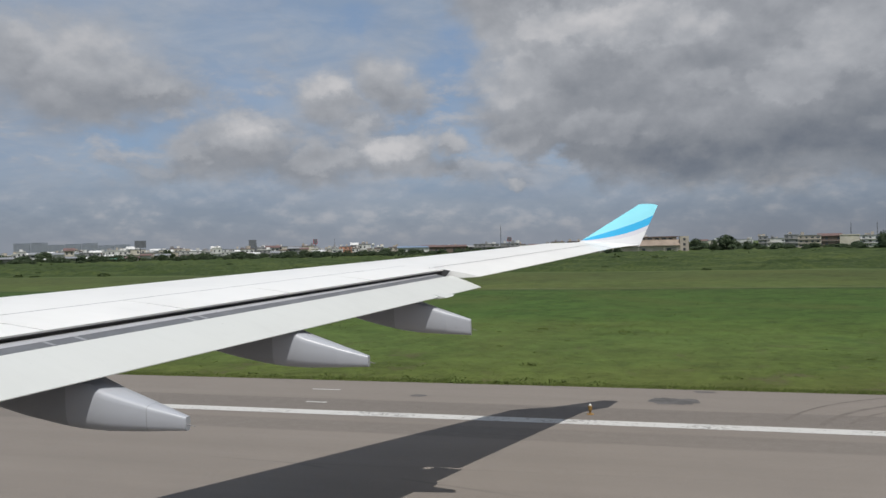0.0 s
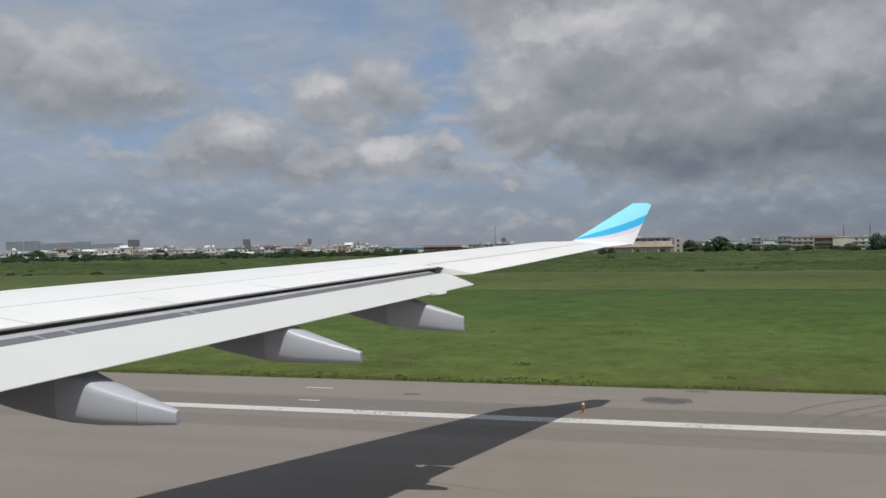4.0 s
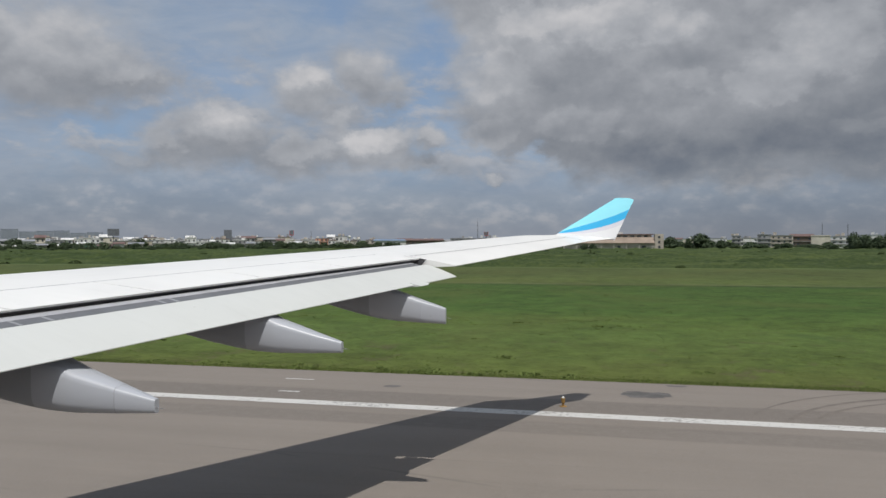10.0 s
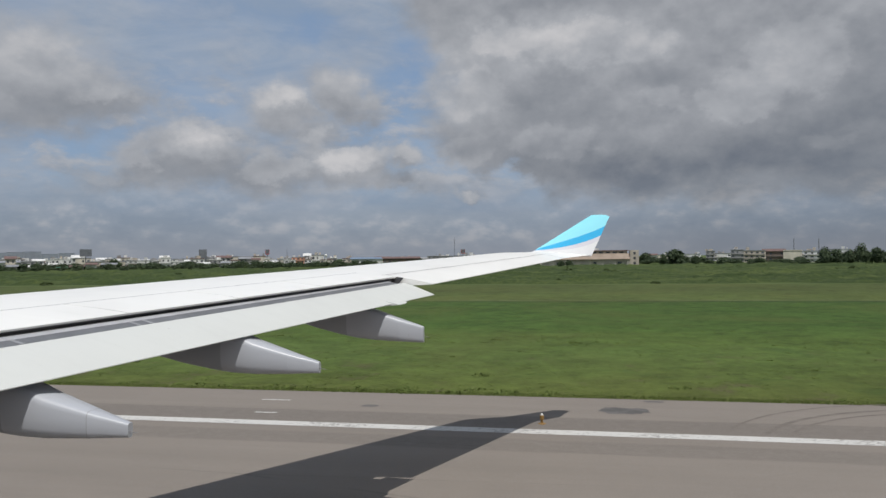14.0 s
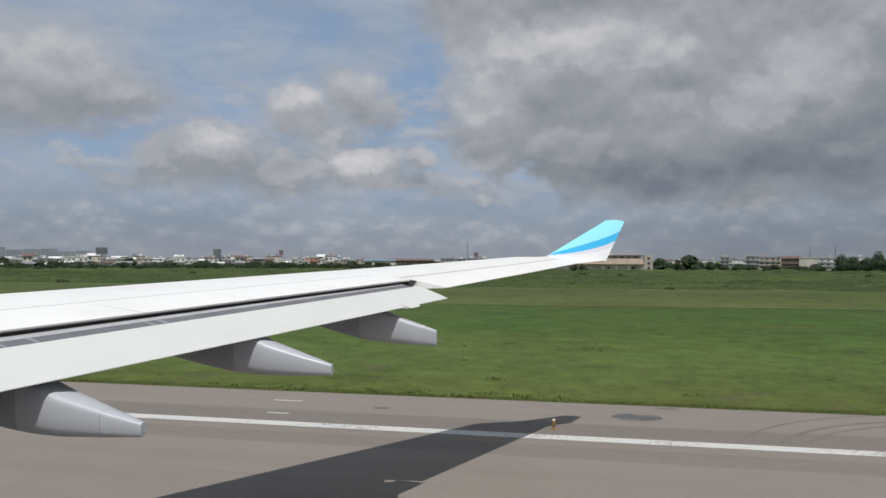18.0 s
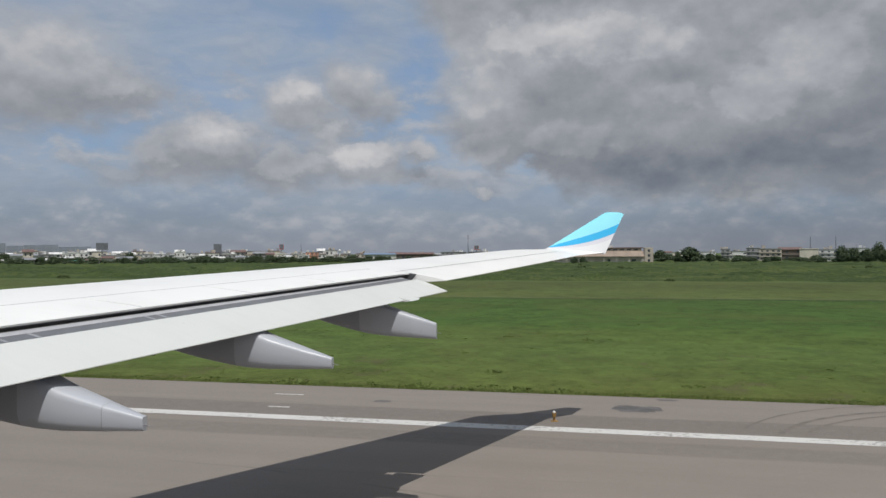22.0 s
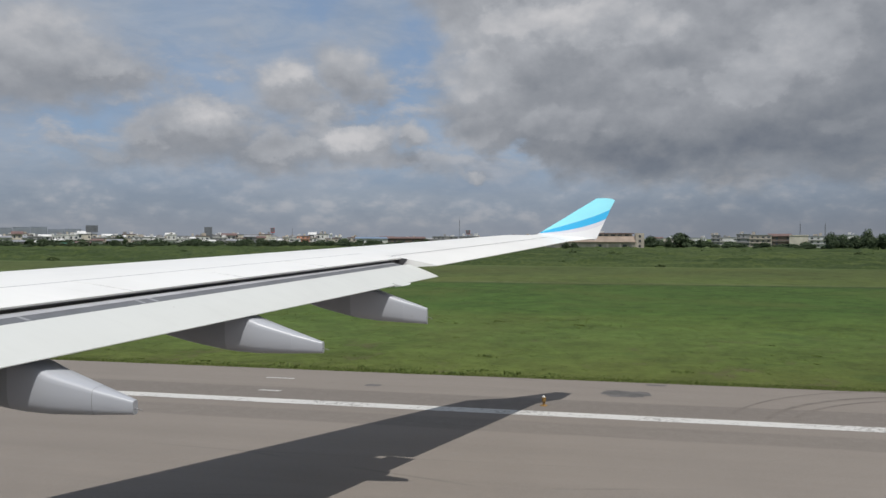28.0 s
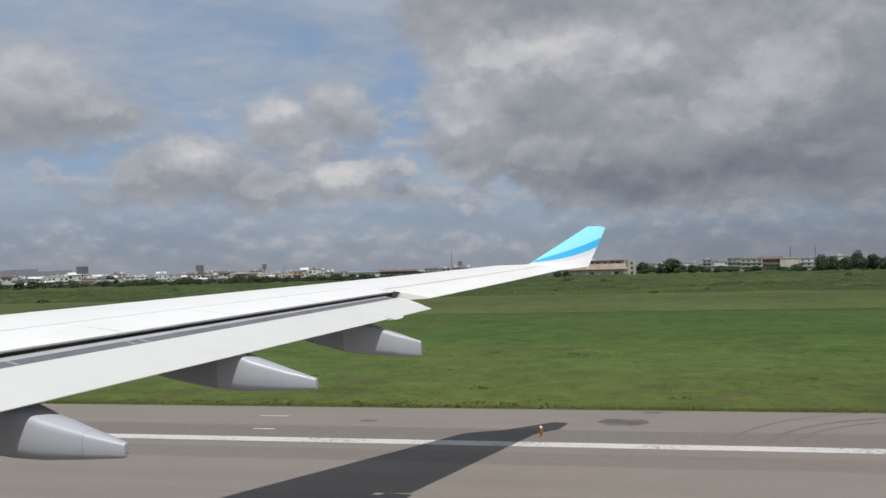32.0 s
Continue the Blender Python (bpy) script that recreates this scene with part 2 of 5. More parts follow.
    streak = w.math("ADD", w.math("MULTIPLY", lp, 0.8), w.math("MULTIPLY", w.math("SUBTRACT", lp, low_puff(w.vec("ADD", low, (0, 0, 0.030)))), 0.7))
    hazec = w.ramp(streak, [(0.36, (0.226, 0.266, 0.322)), (0.49, (0.272, 0.308, 0.360)), (0.64, (0.425, 0.430, 0.452))])
    hazec = w.mix(w.step(v, 0.0, 0.05, 0.75, 0.0), hazec, (0.265, 0.288, 0.335))
    shade = w.vec("SCALE", hazec)
    w.feed(shade.node.inputs["Scale"], w.step(u, -0.05, 0.18, 1.0, 0.80))
    skyc = w.mix(haze, skyc, shade)
    back = w.put("ShaderNodeBackground")
    w.join(skyc, back.inputs[0])
    back.inputs[1].default_value = 1.0
    w.join(back.outputs[0], w.put("ShaderNodeOutputWorld").inputs[0])


build_sky()
sun = new("sun", bpy.data.lights.new("sun", "SUN"))
sun.data.energy, sun.data.angle, sun.data.color = 3.15, radians(0.6), (1.0, 0.97, 0.93)
sun.matrix_world = look((0, 0, 60), Vector((0, 0, 60)) + SUN_WAY)


# ---------------------------------------------------------------- materials
def material(name, make):
    m = bpy.data.materials.new(name)
    m.use_nodes = True
    n = Nodes(m.node_tree)
    m.node_tree.nodes.clear()
    bsdf = n.put("ShaderNodeBsdfPrincipled")
    n.join(bsdf.outputs[0], n.put("ShaderNodeOutputMaterial").inputs[0])
    make(n, bsdf)
    return m


def place(n, scale=(1, 1, 1)):
    c = n.put("ShaderNodeTexCoord").outputs["Object"]
    return n.vec("MULTIPLY", c, scale) if scale != (1, 1, 1) else c


def bump(n, bsdf, height, strength, distance):
    b = n.put("ShaderNodeBump")
    n.join(height, b.inputs["Height"])
    b.inputs["Strength"].default_value, b.inputs["Distance"].default_value = strength, distance
    n.join(b.outputs[0], bsdf.inputs["Normal"])


def plain(name, colour, rough=0.5, vary=0.12, scale=1.5, metal=0.0, each=0.0, relief=0.0, stretch=(1, 1, 1), gloss=0.5):
    """Paint, plaster or metal with soft soiling at two scales."""

    def make(n, bsdf):
        p = place(n, stretch)
        big, small = n.noise(p, scale, 5, 0.6), n.noise(p, scale * 14, 4, 0.6)
        k = n.math("ADD", n.math("MULTIPLY", big, 0.7), n.math("MULTIPLY", small, 0.3))
        f = n.step(k, 0.3, 0.7, 1 - vary, 1 + vary * 0.35)
        if each:
            r = n.put("ShaderNodeObjectInfo").outputs["Random"]
            f = n.math("MULTIPLY", f, n.math("ADD", n.math("MULTIPLY", r, each), 1 - each / 2))
        c = n.vec("SCALE", n.mix(0.0, colour, colour))
        n.feed(c.node.inputs["Scale"], f)
        n.join(c, bsdf.inputs["Base Color"])
        n.feed(bsdf.inputs["Roughness"], n.step(small, 0.3, 0.7, max(rough - 0.08, 0.03), min(rough + 0.08, 1)))
        bsdf.inputs["Metallic"].default_value = metal
        bsdf.inputs["Specular IOR Level"].default_value = gloss
        if relief:
            bump(n, bsdf, small, 0.4, relief)

    return material(name, make)


def wing_paint(name, colour, rough):
    """Gloss aircraft paint: faint chordwise dirt, rivet-row greying, small chips."""

    def make(n, bsdf):
        p = place(n)
        streak = n.noise(n.vec("MULTIPLY", p, (0.35, 3.0, 1.0)), 2.2, 6, 0.6)
        cloudy = n.noise(p, 0.7, 4, 0.5)
        speck = n.noise(p, 9.0, 2, 0.5)
        dirt = n.math("ADD", n.step(streak, 0.5, 0.85, 0, 0.06), n.step(cloudy, 0.42, 0.75, 0, 0.08))
        dirt = n.math("ADD", dirt, n.step(speck, 0.72, 0.78, 0, 0.2))
        n.join(n.mix(dirt, colour, (0.33, 0.33, 0.32)), bsdf.inputs["Base Color"])
        n.feed(bsdf.inputs["Roughness"], n.step(streak, 0.3, 0.7, rough, rough + 0.15))

    return material(name, make)


def asphalt_make(n, bsdf, tint=0.87):
    p = place(n)
    sep = n.put("ShaderNodeSeparateXYZ")
    n.join(p, sep.inputs[0])
    along = n.vec("MULTIPLY", p, (0.05, 0.9, 1))
    lanes = n.noise(along, 1.0, 6, 0.6)
    stains = n.noise(p, 0.16, 6, 0.6, 0.6)
    grit = n.noise(p, 38.0, 3, 0.7)
    mid = n.noise(p, 2.5, 5, 0.65)
    k = n.math("ADD", n.math("MULTIPLY", lanes, 0.4), n.math("ADD", n.math("MULTIPLY", stains, 0.25), n.math("MULTIPLY", mid, 0.35)))
    base = n.ramp(k, [(0.30, (0.204 * tint, 0.174 * tint, 0.146 * tint)), (0.5, (0.248 * tint, 0.213 * tint, 0.180 * tint)), (0.72, (0.296 * tint, 0.255 * tint, 0.217 * tint))])
    # dark strips of old paint cover beside the edge marking
    wob = n.math("ADD", sep.outputs[1], n.math("MULTIPLY", n.math("SUBTRACT", n.noise(n.vec("MULTIPLY", p, (0.2, 1, 1)), 1.3, 4), 0.5), 0.35))
    upper = n.math("MULTIPLY", n.step(wob, 27.3, 27.5), n.step(wob, 29.55, 29.75, 1, 0))
    lower = n.math("MULTIPLY", n.step(wob, 23.9, 24.2), n.step(wob, 25.5, 25.9, 1, 0))
    dark = n.math("MULTIPLY", n.math("ADD", n.math("MULTIPLY", upper, 0.8), n.math("MULTIPLY", lower, 0.62)), n.step(mid, 0.2, 0.6, 0.6, 1.0))
    base = n.mix(n.math("MULTIPLY", dark, 0.62), base, (0.116 * tint, 0.098 * tint, 0.083 * tint))
    gritty = n.mix(n.step(grit, 0.35, 0.75, 0, 0.35), base, (0.34, 0.32, 0.3))
    # cracks and tar seams run with the paver
    seam = n.put("ShaderNodeTexVoronoi", feature="DISTANCE_TO_EDGE")
    n.join(n.vec("ADD", n.vec("MULTIPLY", p, (0.06, 0.28, 1)), (0, 0, 0)), seam.inputs["Vector"])
    seam.inputs["Scale"].default_value = 1.0
    crack = n.math("MULTIPLY", n.step(seam.outputs["Distance"], 0.002, 0.012, 1, 0), n.step(stains, 0.45, 0.6, 0, 0.22))
    n.join(n.mix(crack, gritty, (0.07, 0.066, 0.06)), bsdf.inputs["Base Color"])
    n.feed(bsdf.inputs["Roughness"], n.step(mid, 0.3, 0.7, 0.78, 0.95))
    bump(n, bsdf, grit, 0.5, 0.006)


def paint_on_asphalt(name, colour, wear=0.5, rubber=0.0):
    """Road paint, worn through to the asphalt in flakes."""

    def make(n, bsdf):
        p = place(n)
        flake = n.noise(p, 7.0, 6, 0.72)
        patch = n.noise(n.vec("MULTIPLY", p, (0.5, 1, 1)), 0.6, 4, 0.6)
        k = n.math("ADD", n.math("MULTIPLY", flake, 0.7), n.math("MULTIPLY", patch, 0.3))
        worn = n.step(k, 0.48 + (0.5 - wear) * 0.3, 0.54 + (0.5 - wear) * 0.3)
        c = n.mix(n.math("MULTIPLY", worn, 0.8), colour, (0.24, 0.225, 0.21))
        if rubber:
            mark = n.noise(n.vec("MULTIPLY", p, (0.25, 3.5, 1)), 1.0, 6, 0.7)
            c = n.mix(n.step(mark, 0.5, 0.68, 0, rubber), c, (0.12, 0.115, 0.11))
        n.join(c, bsdf.inputs["Base Color"])
        bsdf.inputs["Roughness"].default_value = 0.7
        bump(n, bsdf, flake, 0.3, 0.004)

    return material(name, make)


def grass_make(n, bsdf):
    p = place(n)
    sep = n.put("ShaderNodeSeparateXYZ")
    n.join(p, sep.inputs[0])
    swath = n.noise(n.vec("MULTIPLY", p, (0.010, 0.13, 1)), 1.0, 5, 0.6)
    patch = n.noise(p, 0.05, 7, 0.66, 0.4)
    clump = n.noise(p, 0.42, 7, 0.70, 0.4)
    tuft = n.noise(p, 1.9, 6, 0.72)
    speckle = n.noise(p, 7.0, 4, 0.7)
    # mowing bands run along the runway: their place across it wanders a little
    across = n.math("ADD", sep.outputs[1], n.math("MULTIPLY", n.math("SUBTRACT", swath, 0.5), n.math("MULTIPLY", sep.outputs[1], 0.10)))
    lw = n.math("DIVIDE", n.math("SUBTRACT", n.math("LOGARITHM", n.math("MAXIMUM", across, 20.0), 2.718), 3.5), 1.7)
    c = n.ramp(lw, [(0.0, (0.100, 0.112, 0.034)), (0.05, (0.092, 0.118, 0.028)), (0.14, (0.088, 0.124, 0.030)), (0.26, (0.083, 0.124, 0.031)),
                    (0.36, (0.074, 0.116, 0.026)), (0.46, (0.056, 0.102, 0.022)), (0.685, (0.053, 0.094, 0.021)), (0.702, (0.036, 0.064, 0.018)), (0.712, (0.112, 0.128, 0.052)), (0.724, (0.085, 0.112, 0.033)), (0.775, (0.088, 0.116, 0.034)), (0.855, (0.073, 0.094, 0.030))])
    k = n.math("ADD", n.math("MULTIPLY", patch, 0.20), n.math("ADD", n.math("MULTIPLY", clump, 0.40), n.math("ADD", n.math("MULTIPLY", tuft, 0.25), n.math("MULTIPLY", speckle, 0.15))))
    f = n.vec("SCALE", c)
    n.feed(f.node.inputs["Scale"], n.step(k, 0.36, 0.64, 0.56, 1.42))
    # drier and bluer growth in drifts, and thin spots where the soil shows
    c = n.mix(n.step(n.noise(p, 0.035, 7, 0.68, 0.6), 0.46, 0.66, 0, 0.42), f, (0.112, 0.118, 0.036))
    c = n.mix(n.step(n.noise(n.vec("ADD", p, (40, 9, 0)), 0.11, 7, 0.70, 0.5), 0.56, 0.70, 0, 0.55), c, (0.046, 0.088, 0.024))
    bare = n.math("MULTIPLY", n.step(n.noise(n.vec("ADD", p, (5, 70, 0)), 0.33, 7, 0.72), 0.56, 0.66), n.step(sep.outputs[1], 36, 60, 0.75, 0.2))
    c = n.mix(bare, c, (0.098, 0.088, 0.046))
    rough = n.step(n.math("ADD", sep.outputs[1], n.math("MULTIPLY", tuft, 6.0)), 171.0, 178.0)
    c = n.mix(rough, c, n.ramp(n.noise(n.vec("MULTIPLY", p, (0.4, 1, 1)), 0.09, 6, 0.65), [(0.35, (0.072, 0.105, 0.038)), (0.65, (0.118, 0.150, 0.054))]))
    # bare soil along the paving
    edge = n.math("MULTIPLY", n.step(n.math("ADD", sep.outputs[1], n.math("MULTIPLY", n.math("SUBTRACT", tuft, 0.5), 1.6)), 34.1, 34.9, 1, 0), 0.6)
    c = n.mix(edge, c, (0.115, 0.105, 0.06))
    n.join(c, bsdf.inputs["Base Color"])
    bsdf.inputs["Roughness"].default_value = 0.9
    bsdf.inputs["Specular IOR Level"].default_value = 0.15
    bump(n, bsdf, tuft, 0.5, 0.10)


def thicket_make(n, bsdf):
    p = place(n)
    broad = n.noise(n.vec("MULTIPLY", p, (0.25, 1, 1)), 0.06, 6, 0.65)
    leafy = n.noise(n.vec("MULTIPLY", p, (1, 0.6, 1)), 1.1, 7, 0.72)
    k = n.math("ADD", n.math("MULTIPLY", broad, 0.5), n.math("MULTIPLY", leafy, 0.5))
    n.join(n.ramp(k, [(0.34, (0.017, 0.032, 0.012)), (0.50, (0.056, 0.082, 0.027)), (0.66, (0.120, 0.146, 0.048))]), bsdf.inputs["Base Color"])
    bsdf.inputs["Roughness"].default_value = 0.9
    bsdf.inputs["Specular IOR Level"].default_value = 0.15
    bump(n, bsdf, leafy, 0.9, 0.6)


def leaf_make(low, high, scale=0.4):
    def make(n, bsdf):
        g = n.put("ShaderNodeNewGeometry").outputs["Random Per Island"]
        r = n.put("ShaderNodeObjectInfo").outputs["Random"]
        k = n.math("ADD", n.math("MULTIPLY", g, 0.55), n.math("ADD", n.math("MULTIPLY", r, 0.2), n.math("MULTIPLY", n.noise(place(n), scale, 4), 0.25)))
        n.join(n.ramp(k, [(0.2, low), (0.8, high)]), bsdf.inputs["Base Color"])
        bsdf.inputs["Roughness"].default_value = 0.75
        bsdf.inputs["Specular IOR Level"].default_value = 0.2

    return make


M = {
    "white": wing_paint("white_wing_paint", (0.895, 0.89, 0.862), 0.3),
    "flap": wing_paint("flap_paint", (0.655, 0.672, 0.65), 0.4),
    "under": wing_paint("grey_underside_paint", (0.24, 0.255, 0.29), 0.35),
    # darker copy of the fairing paint, with the flap's shade in its colour
    "fixed": wing_paint("fairing_shade_paint", (0.36, 0.375, 0.405), 0.35),
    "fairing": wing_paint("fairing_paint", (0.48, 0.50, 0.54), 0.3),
    "nose_grey": plain("flap_nose_grey", (0.165, 0.172, 0.186), 0.45, 0.2, 2.0),
    "nose_light": plain("flap_nose_light", (0.50, 0.51, 0.54), 0.35, 0.15, 2.0),
    "bracket": plain("bracket_grey", (0.34, 0.35, 0.37), 0.4, 0.2, 2.0),
    # dark grey standing in for shade in the cove and on the end rib
    "cove": plain("painted_cove_shadow", (0.09, 0.09, 0.095), 0.7),
    "joint": plain("open_joint", (0.10, 0.10, 0.105), 0.7),
    "seal": plain("panel_seal", (0.28, 0.28, 0.29), 0.6),
    "sky_blue": plain("winglet_pale_blue", (0.30, 0.80, 0.92), 0.55, 0.04, gloss=0.15),
    "mid_blue": plain("winglet_blue", (0.035, 0.45, 0.80), 0.55, 0.04, gloss=0.15),
    "wl_white": plain("winglet_white", (0.78, 0.79, 0.80), 0.55, 0.05, gloss=0.15),
    "wl_grey": plain("winglet_grey", (0.68, 0.69, 0.74), 0.55, 0.05, gloss=0.15),
    "skin": plain("fuselage_white", (0.78, 0.78, 0.77), 0.3, 0.06),
    "rubber": plain("tyre_rubber", (0.03, 0.03, 0.03), 0.85),
    "steel": plain("gear_steel", (0.45, 0.46, 0.48), 0.4, 0.2, 3.0, 0.8),
    "asphalt": material("runway_asphalt", asphalt_make),
    "line": paint_on_asphalt("worn_white_paint", (0.60, 0.59, 0.56), 0.38),
    "key": paint_on_asphalt("threshold_white_paint", (0.70, 0.69, 0.66), 0.4, 0.75),
    "yellow": paint_on_asphalt("worn_yellow_paint", (0.62, 0.36, 0.03), 0.35),
    "black": paint_on_asphalt("black_border_paint", (0.045, 0.045, 0.048), 0.3),
    "rubbed": plain("rubbed_asphalt", (0.185, 0.160, 0.137), 0.85, 0.3, 2.0),
    "tar": plain("worn_bitumen", (0.135, 0.128, 0.122), 0.85, 0.45, 1.6),
    "grass": material("airfield_grass", grass_make),
    "blade": material("grass_blades", leaf_make((0.088, 0.126, 0.030), (0.165, 0.200, 0.056), 0.2)),
    "scrub": material("scrub_leaves", leaf_make((0.062, 0.092, 0.034), (0.095, 0.130, 0.046), 0.05)),
    "thicket": material("thicket_green", thicket_make),
    "leaf": material("tree_leaves", leaf_make((0.056, 0.082, 0.044), (0.080, 0.108, 0.058), 0.3)),
    "bark": plain("bark", (0.10, 0.085, 0.07), 0.9, 0.3, 3.0),
    "orange": plain("orange_lamp_paint", (0.34, 0.20, 0.06), 0.5, 0.3, 9.0),
    "glass": plain("frosted_lamp_glass", (0.75, 0.75, 0.70), 0.15, 0.1, 20.0),
    "dark_window": plain("dark_window_glass", (0.10, 0.11, 0.125), 0.15, 0.3, 0.3, each=0.5),
    "w_white": plain("white_plaster", (0.78, 0.78, 0.76), 0.8, 0.3, 0.25, stretch=(1, 1, 0.4)),
    "w_cream": plain("cream_plaster", (0.72, 0.67, 0.57), 0.8, 0.3, 0.25, stretch=(1, 1, 0.4)),
    "w_beige": plain("beige_plaster", (0.55, 0.49, 0.41), 0.8, 0.3, 0.25, stretch=(1, 1, 0.4)),
    "w_grey": plain("grey_concrete", (0.34, 0.34, 0.34), 0.85, 0.35, 0.25, stretch=(1, 1, 0.4)),
    "w_brown": plain("brown_brick_wall", (0.20, 0.155, 0.13), 0.85, 0.3, 0.3),
    "w_orange": plain("salmon_plaster", (0.72, 0.36, 0.24), 0.8, 0.25, 0.3),
    "r_grey": plain("grey_roof_sheet", (0.30, 0.31, 0.33), 0.6, 0.3, 0.3),
    "r_red": plain("rust_red_roof_sheet", (0.19, 0.120, 0.108), 0.7, 0.3, 0.2),
    "r_tan": plain("tan_roof_sheet", (0.36, 0.285, 0.225), 0.7, 0.3, 0.2),
    "r_blue": plain("blue_roof_sheet", (0.20, 0.27, 0.38), 0.6, 0.25, 0.2),
    "r_green": plain("green_roof_sheet", (0.06, 0.30, 0.22), 0.6, 0.25, 0.4),
    # concrete paled and blued, so the haze of distance is in the colour
    "hazy": plain("haze_tinted_concrete", (0.30, 0.335, 0.395), 0.9, 0.2, 0.05),
    "board": plain("billboard_back", (0.17, 0.185, 0.205), 0.7, 0.3, 0.4),
    "sign_red": plain("red_sign", (0.45, 0.05, 0.05), 0.6, 0.1),
}


# ---------------------------------------------------------------- mesh helpers
def mesh(name, verts, faces, mat, parent=None, label="", smooth=False):
    me = bpy.data.meshes.new(name)
    me.from_pydata([tuple(v) for v in verts], [], faces)
    me.materials.append(mat)
    me.validate()
    bm = bmesh.new()
    bm.from_mesh(me)
    bmesh.ops.recalc_face_normals(bm, faces=bm.faces)
    bm.to_mesh(me)
    bm.free()
    if smooth:
        for p in me.polygons:
            p.use_smooth = True
    return hang(new(name, me), parent, label)


def hang(ob, parent=None, label=""):
    if parent is not None:
        ob.parent = parent
    if label:
        tagged(ob, label)
    return ob


def part(name, bm, mat, parent, label="", smooth=False):
    me = bpy.data.meshes.new(name)
    bmesh.ops.recalc_face_normals(bm, faces=bm.faces)
    bm.to_mesh(me)
    bm.free()
    me.materials.append(mat)
    if smooth:
        for p in me.polygons:
            p.use_smooth = True
    return hang(new(name, me), parent, label)


def loft(name, rings, mat, parent=None, label="", smooth=True, ends=True):
    """A skin over closed rings of equal length."""
    k = len(rings[0])
    verts = [v for r in rings for v in r]
    faces = [(i * k + j, i * k + (j + 1) % k, (i + 1) * k + (j + 1) % k, (i + 1) * k + j) for i in range(len(rings) - 1) for j in range(k)]
    if ends == "strip":
        for o in (0, (len(rings) - 1) * k):
            faces += [(o + j, o + j + 1, o + k - 2 - j, o + k - 1 - j) for j in range(k // 2 - 1)]
    elif ends:
        faces += [tuple(range(k - 1, -1, -1)), tuple((len(rings) - 1) * k + j for j in range(k))]
    ob = mesh(name, verts, faces, mat, parent, label, smooth)
    if smooth:
        ob.data.set_sharp_from_angle(angle=radians(38))
    return ob


def sheet(name, grid, mat, parent=None, label="", thick=0.0):
    """A sheet over a grid of points; with thickness it becomes a closed plate."""
    r, k = len(grid), len(grid[0])
    verts = [Vector(p) for row in grid for p in row]
    faces = [(i * k + j, i * k + j + 1, (i + 1) * k + j + 1, (i + 1) * k + j) for i in range(r - 1) for j in range(k - 1)]
    if thick:
        n = len(verts)
        verts += [p - Vector((0, 0, thick)) for p in verts]
        faces += [tuple(n + i for i in f[::-1]) for f in faces]
        rim = [j for j in range(k)] + [i * k + k - 1 for i in range(1, r)] + [(r - 1) * k + j for j in range(k - 2, -1, -1)] + [i * k for i in range(r - 2, 0, -1)]
        faces += [(rim[i], rim[(i + 1) % len(rim)], n + rim[(i + 1) % len(rim)], n + rim[i]) for i in range(len(rim))]
    ob = mesh(name, verts, faces, mat, parent, label, True)
    ob.data.set_sharp_from_angle(angle=radians(30))
    return ob


def box(bm, x0, x1, y0, y1, z0, z1, bevel=0.0):
    vs = [bm.verts.new(p) for p in ((x0, y0, z0), (x1, y0, z0), (x1, y1, z0), (x0, y1, z0), (x0, y0, z1), (x1, y0, z1), (x1, y1, z1), (x0, y1, z1))]
    fs = [bm.faces.new([vs[i] for i in f]) for f in ((3, 2, 1, 0), (4, 5, 6, 7), (0, 1, 5, 4), (1, 2, 6, 5), (2, 3, 7, 6), (3, 0, 4, 7))]
    if bevel:
        es = list({e for f in fs for e in f.edges})
        bmesh.ops.bevel(bm, geom=es, offset=bevel, segments=2, affect="EDGES")
    return bm


def rod(bm, a, b, r0, r1=None, sides=10):
    a, b = Vector(a), Vector(b)
    m = Matrix.Translation((a + b) / 2) @ (b - a).to_track_quat("Z", "Y").to_matrix().to_4x4()
    bmesh.ops.create_cone(bm, cap_ends=True, segments=sides, radius1=r0, radius2=r0 if r1 is None else r1, depth=(b - a).length, matrix=m)
    return bm


def empty(name, m, label, category, group="", kind=""):
    ob = new(name)
    ob.empty_display_size = 0.5
    ob.matrix_basis = m
    return tagged(ob, label, category, group, kind)


# ---------------------------------------------------------------- airfield ground
LAY = pose(0, 0, 0, 0, 0, -2.1)  # the runway's own axes
CROWN = -2.4


def fall(w):
    """Height of the ground across the runway."""
    d = abs(w - CROWN)
    return 0.029 - 0.012 * min(d, 36.5) - 0.02 * max(0, min(d - 36.5, 8)) / 8 * 6


def strip(name, s0, s1, cuts, mat, lift, label, thick=0.0, parent=None):
    grid = [[(s, w, fall(w) + lift) for w in cuts] for s in (s0, s1)]
    ob = sheet(name, grid, mat, parent, label, thick)
    ob.matrix_basis = LAY
    return ob


cuts = [-4800, -600, -120, -47, -38.9, -2.4, 34.1, 42, 60, 120, 300, 900, 4800]
ground = sheet("ground", [[(s, w, fall(w) - 0.03) for w in cuts] for s in (-4800, -900, -200, -60, 0, 60, 200, 900, 4800)], M["grass"], None, "mown green airfield grass with worn patches reaching the horizon")
ground.matrix_basis = LAY
tagged(ground, category="grass field", kind="structure")
runway = strip("runway", -900, 330, [-38.9, -20, -2.4, 15, 34.1], M["asphalt"], 0.0, "weathered grey-brown asphalt runway with dark strips", 0.2)
tagged(runway, category="runway", kind="structure")


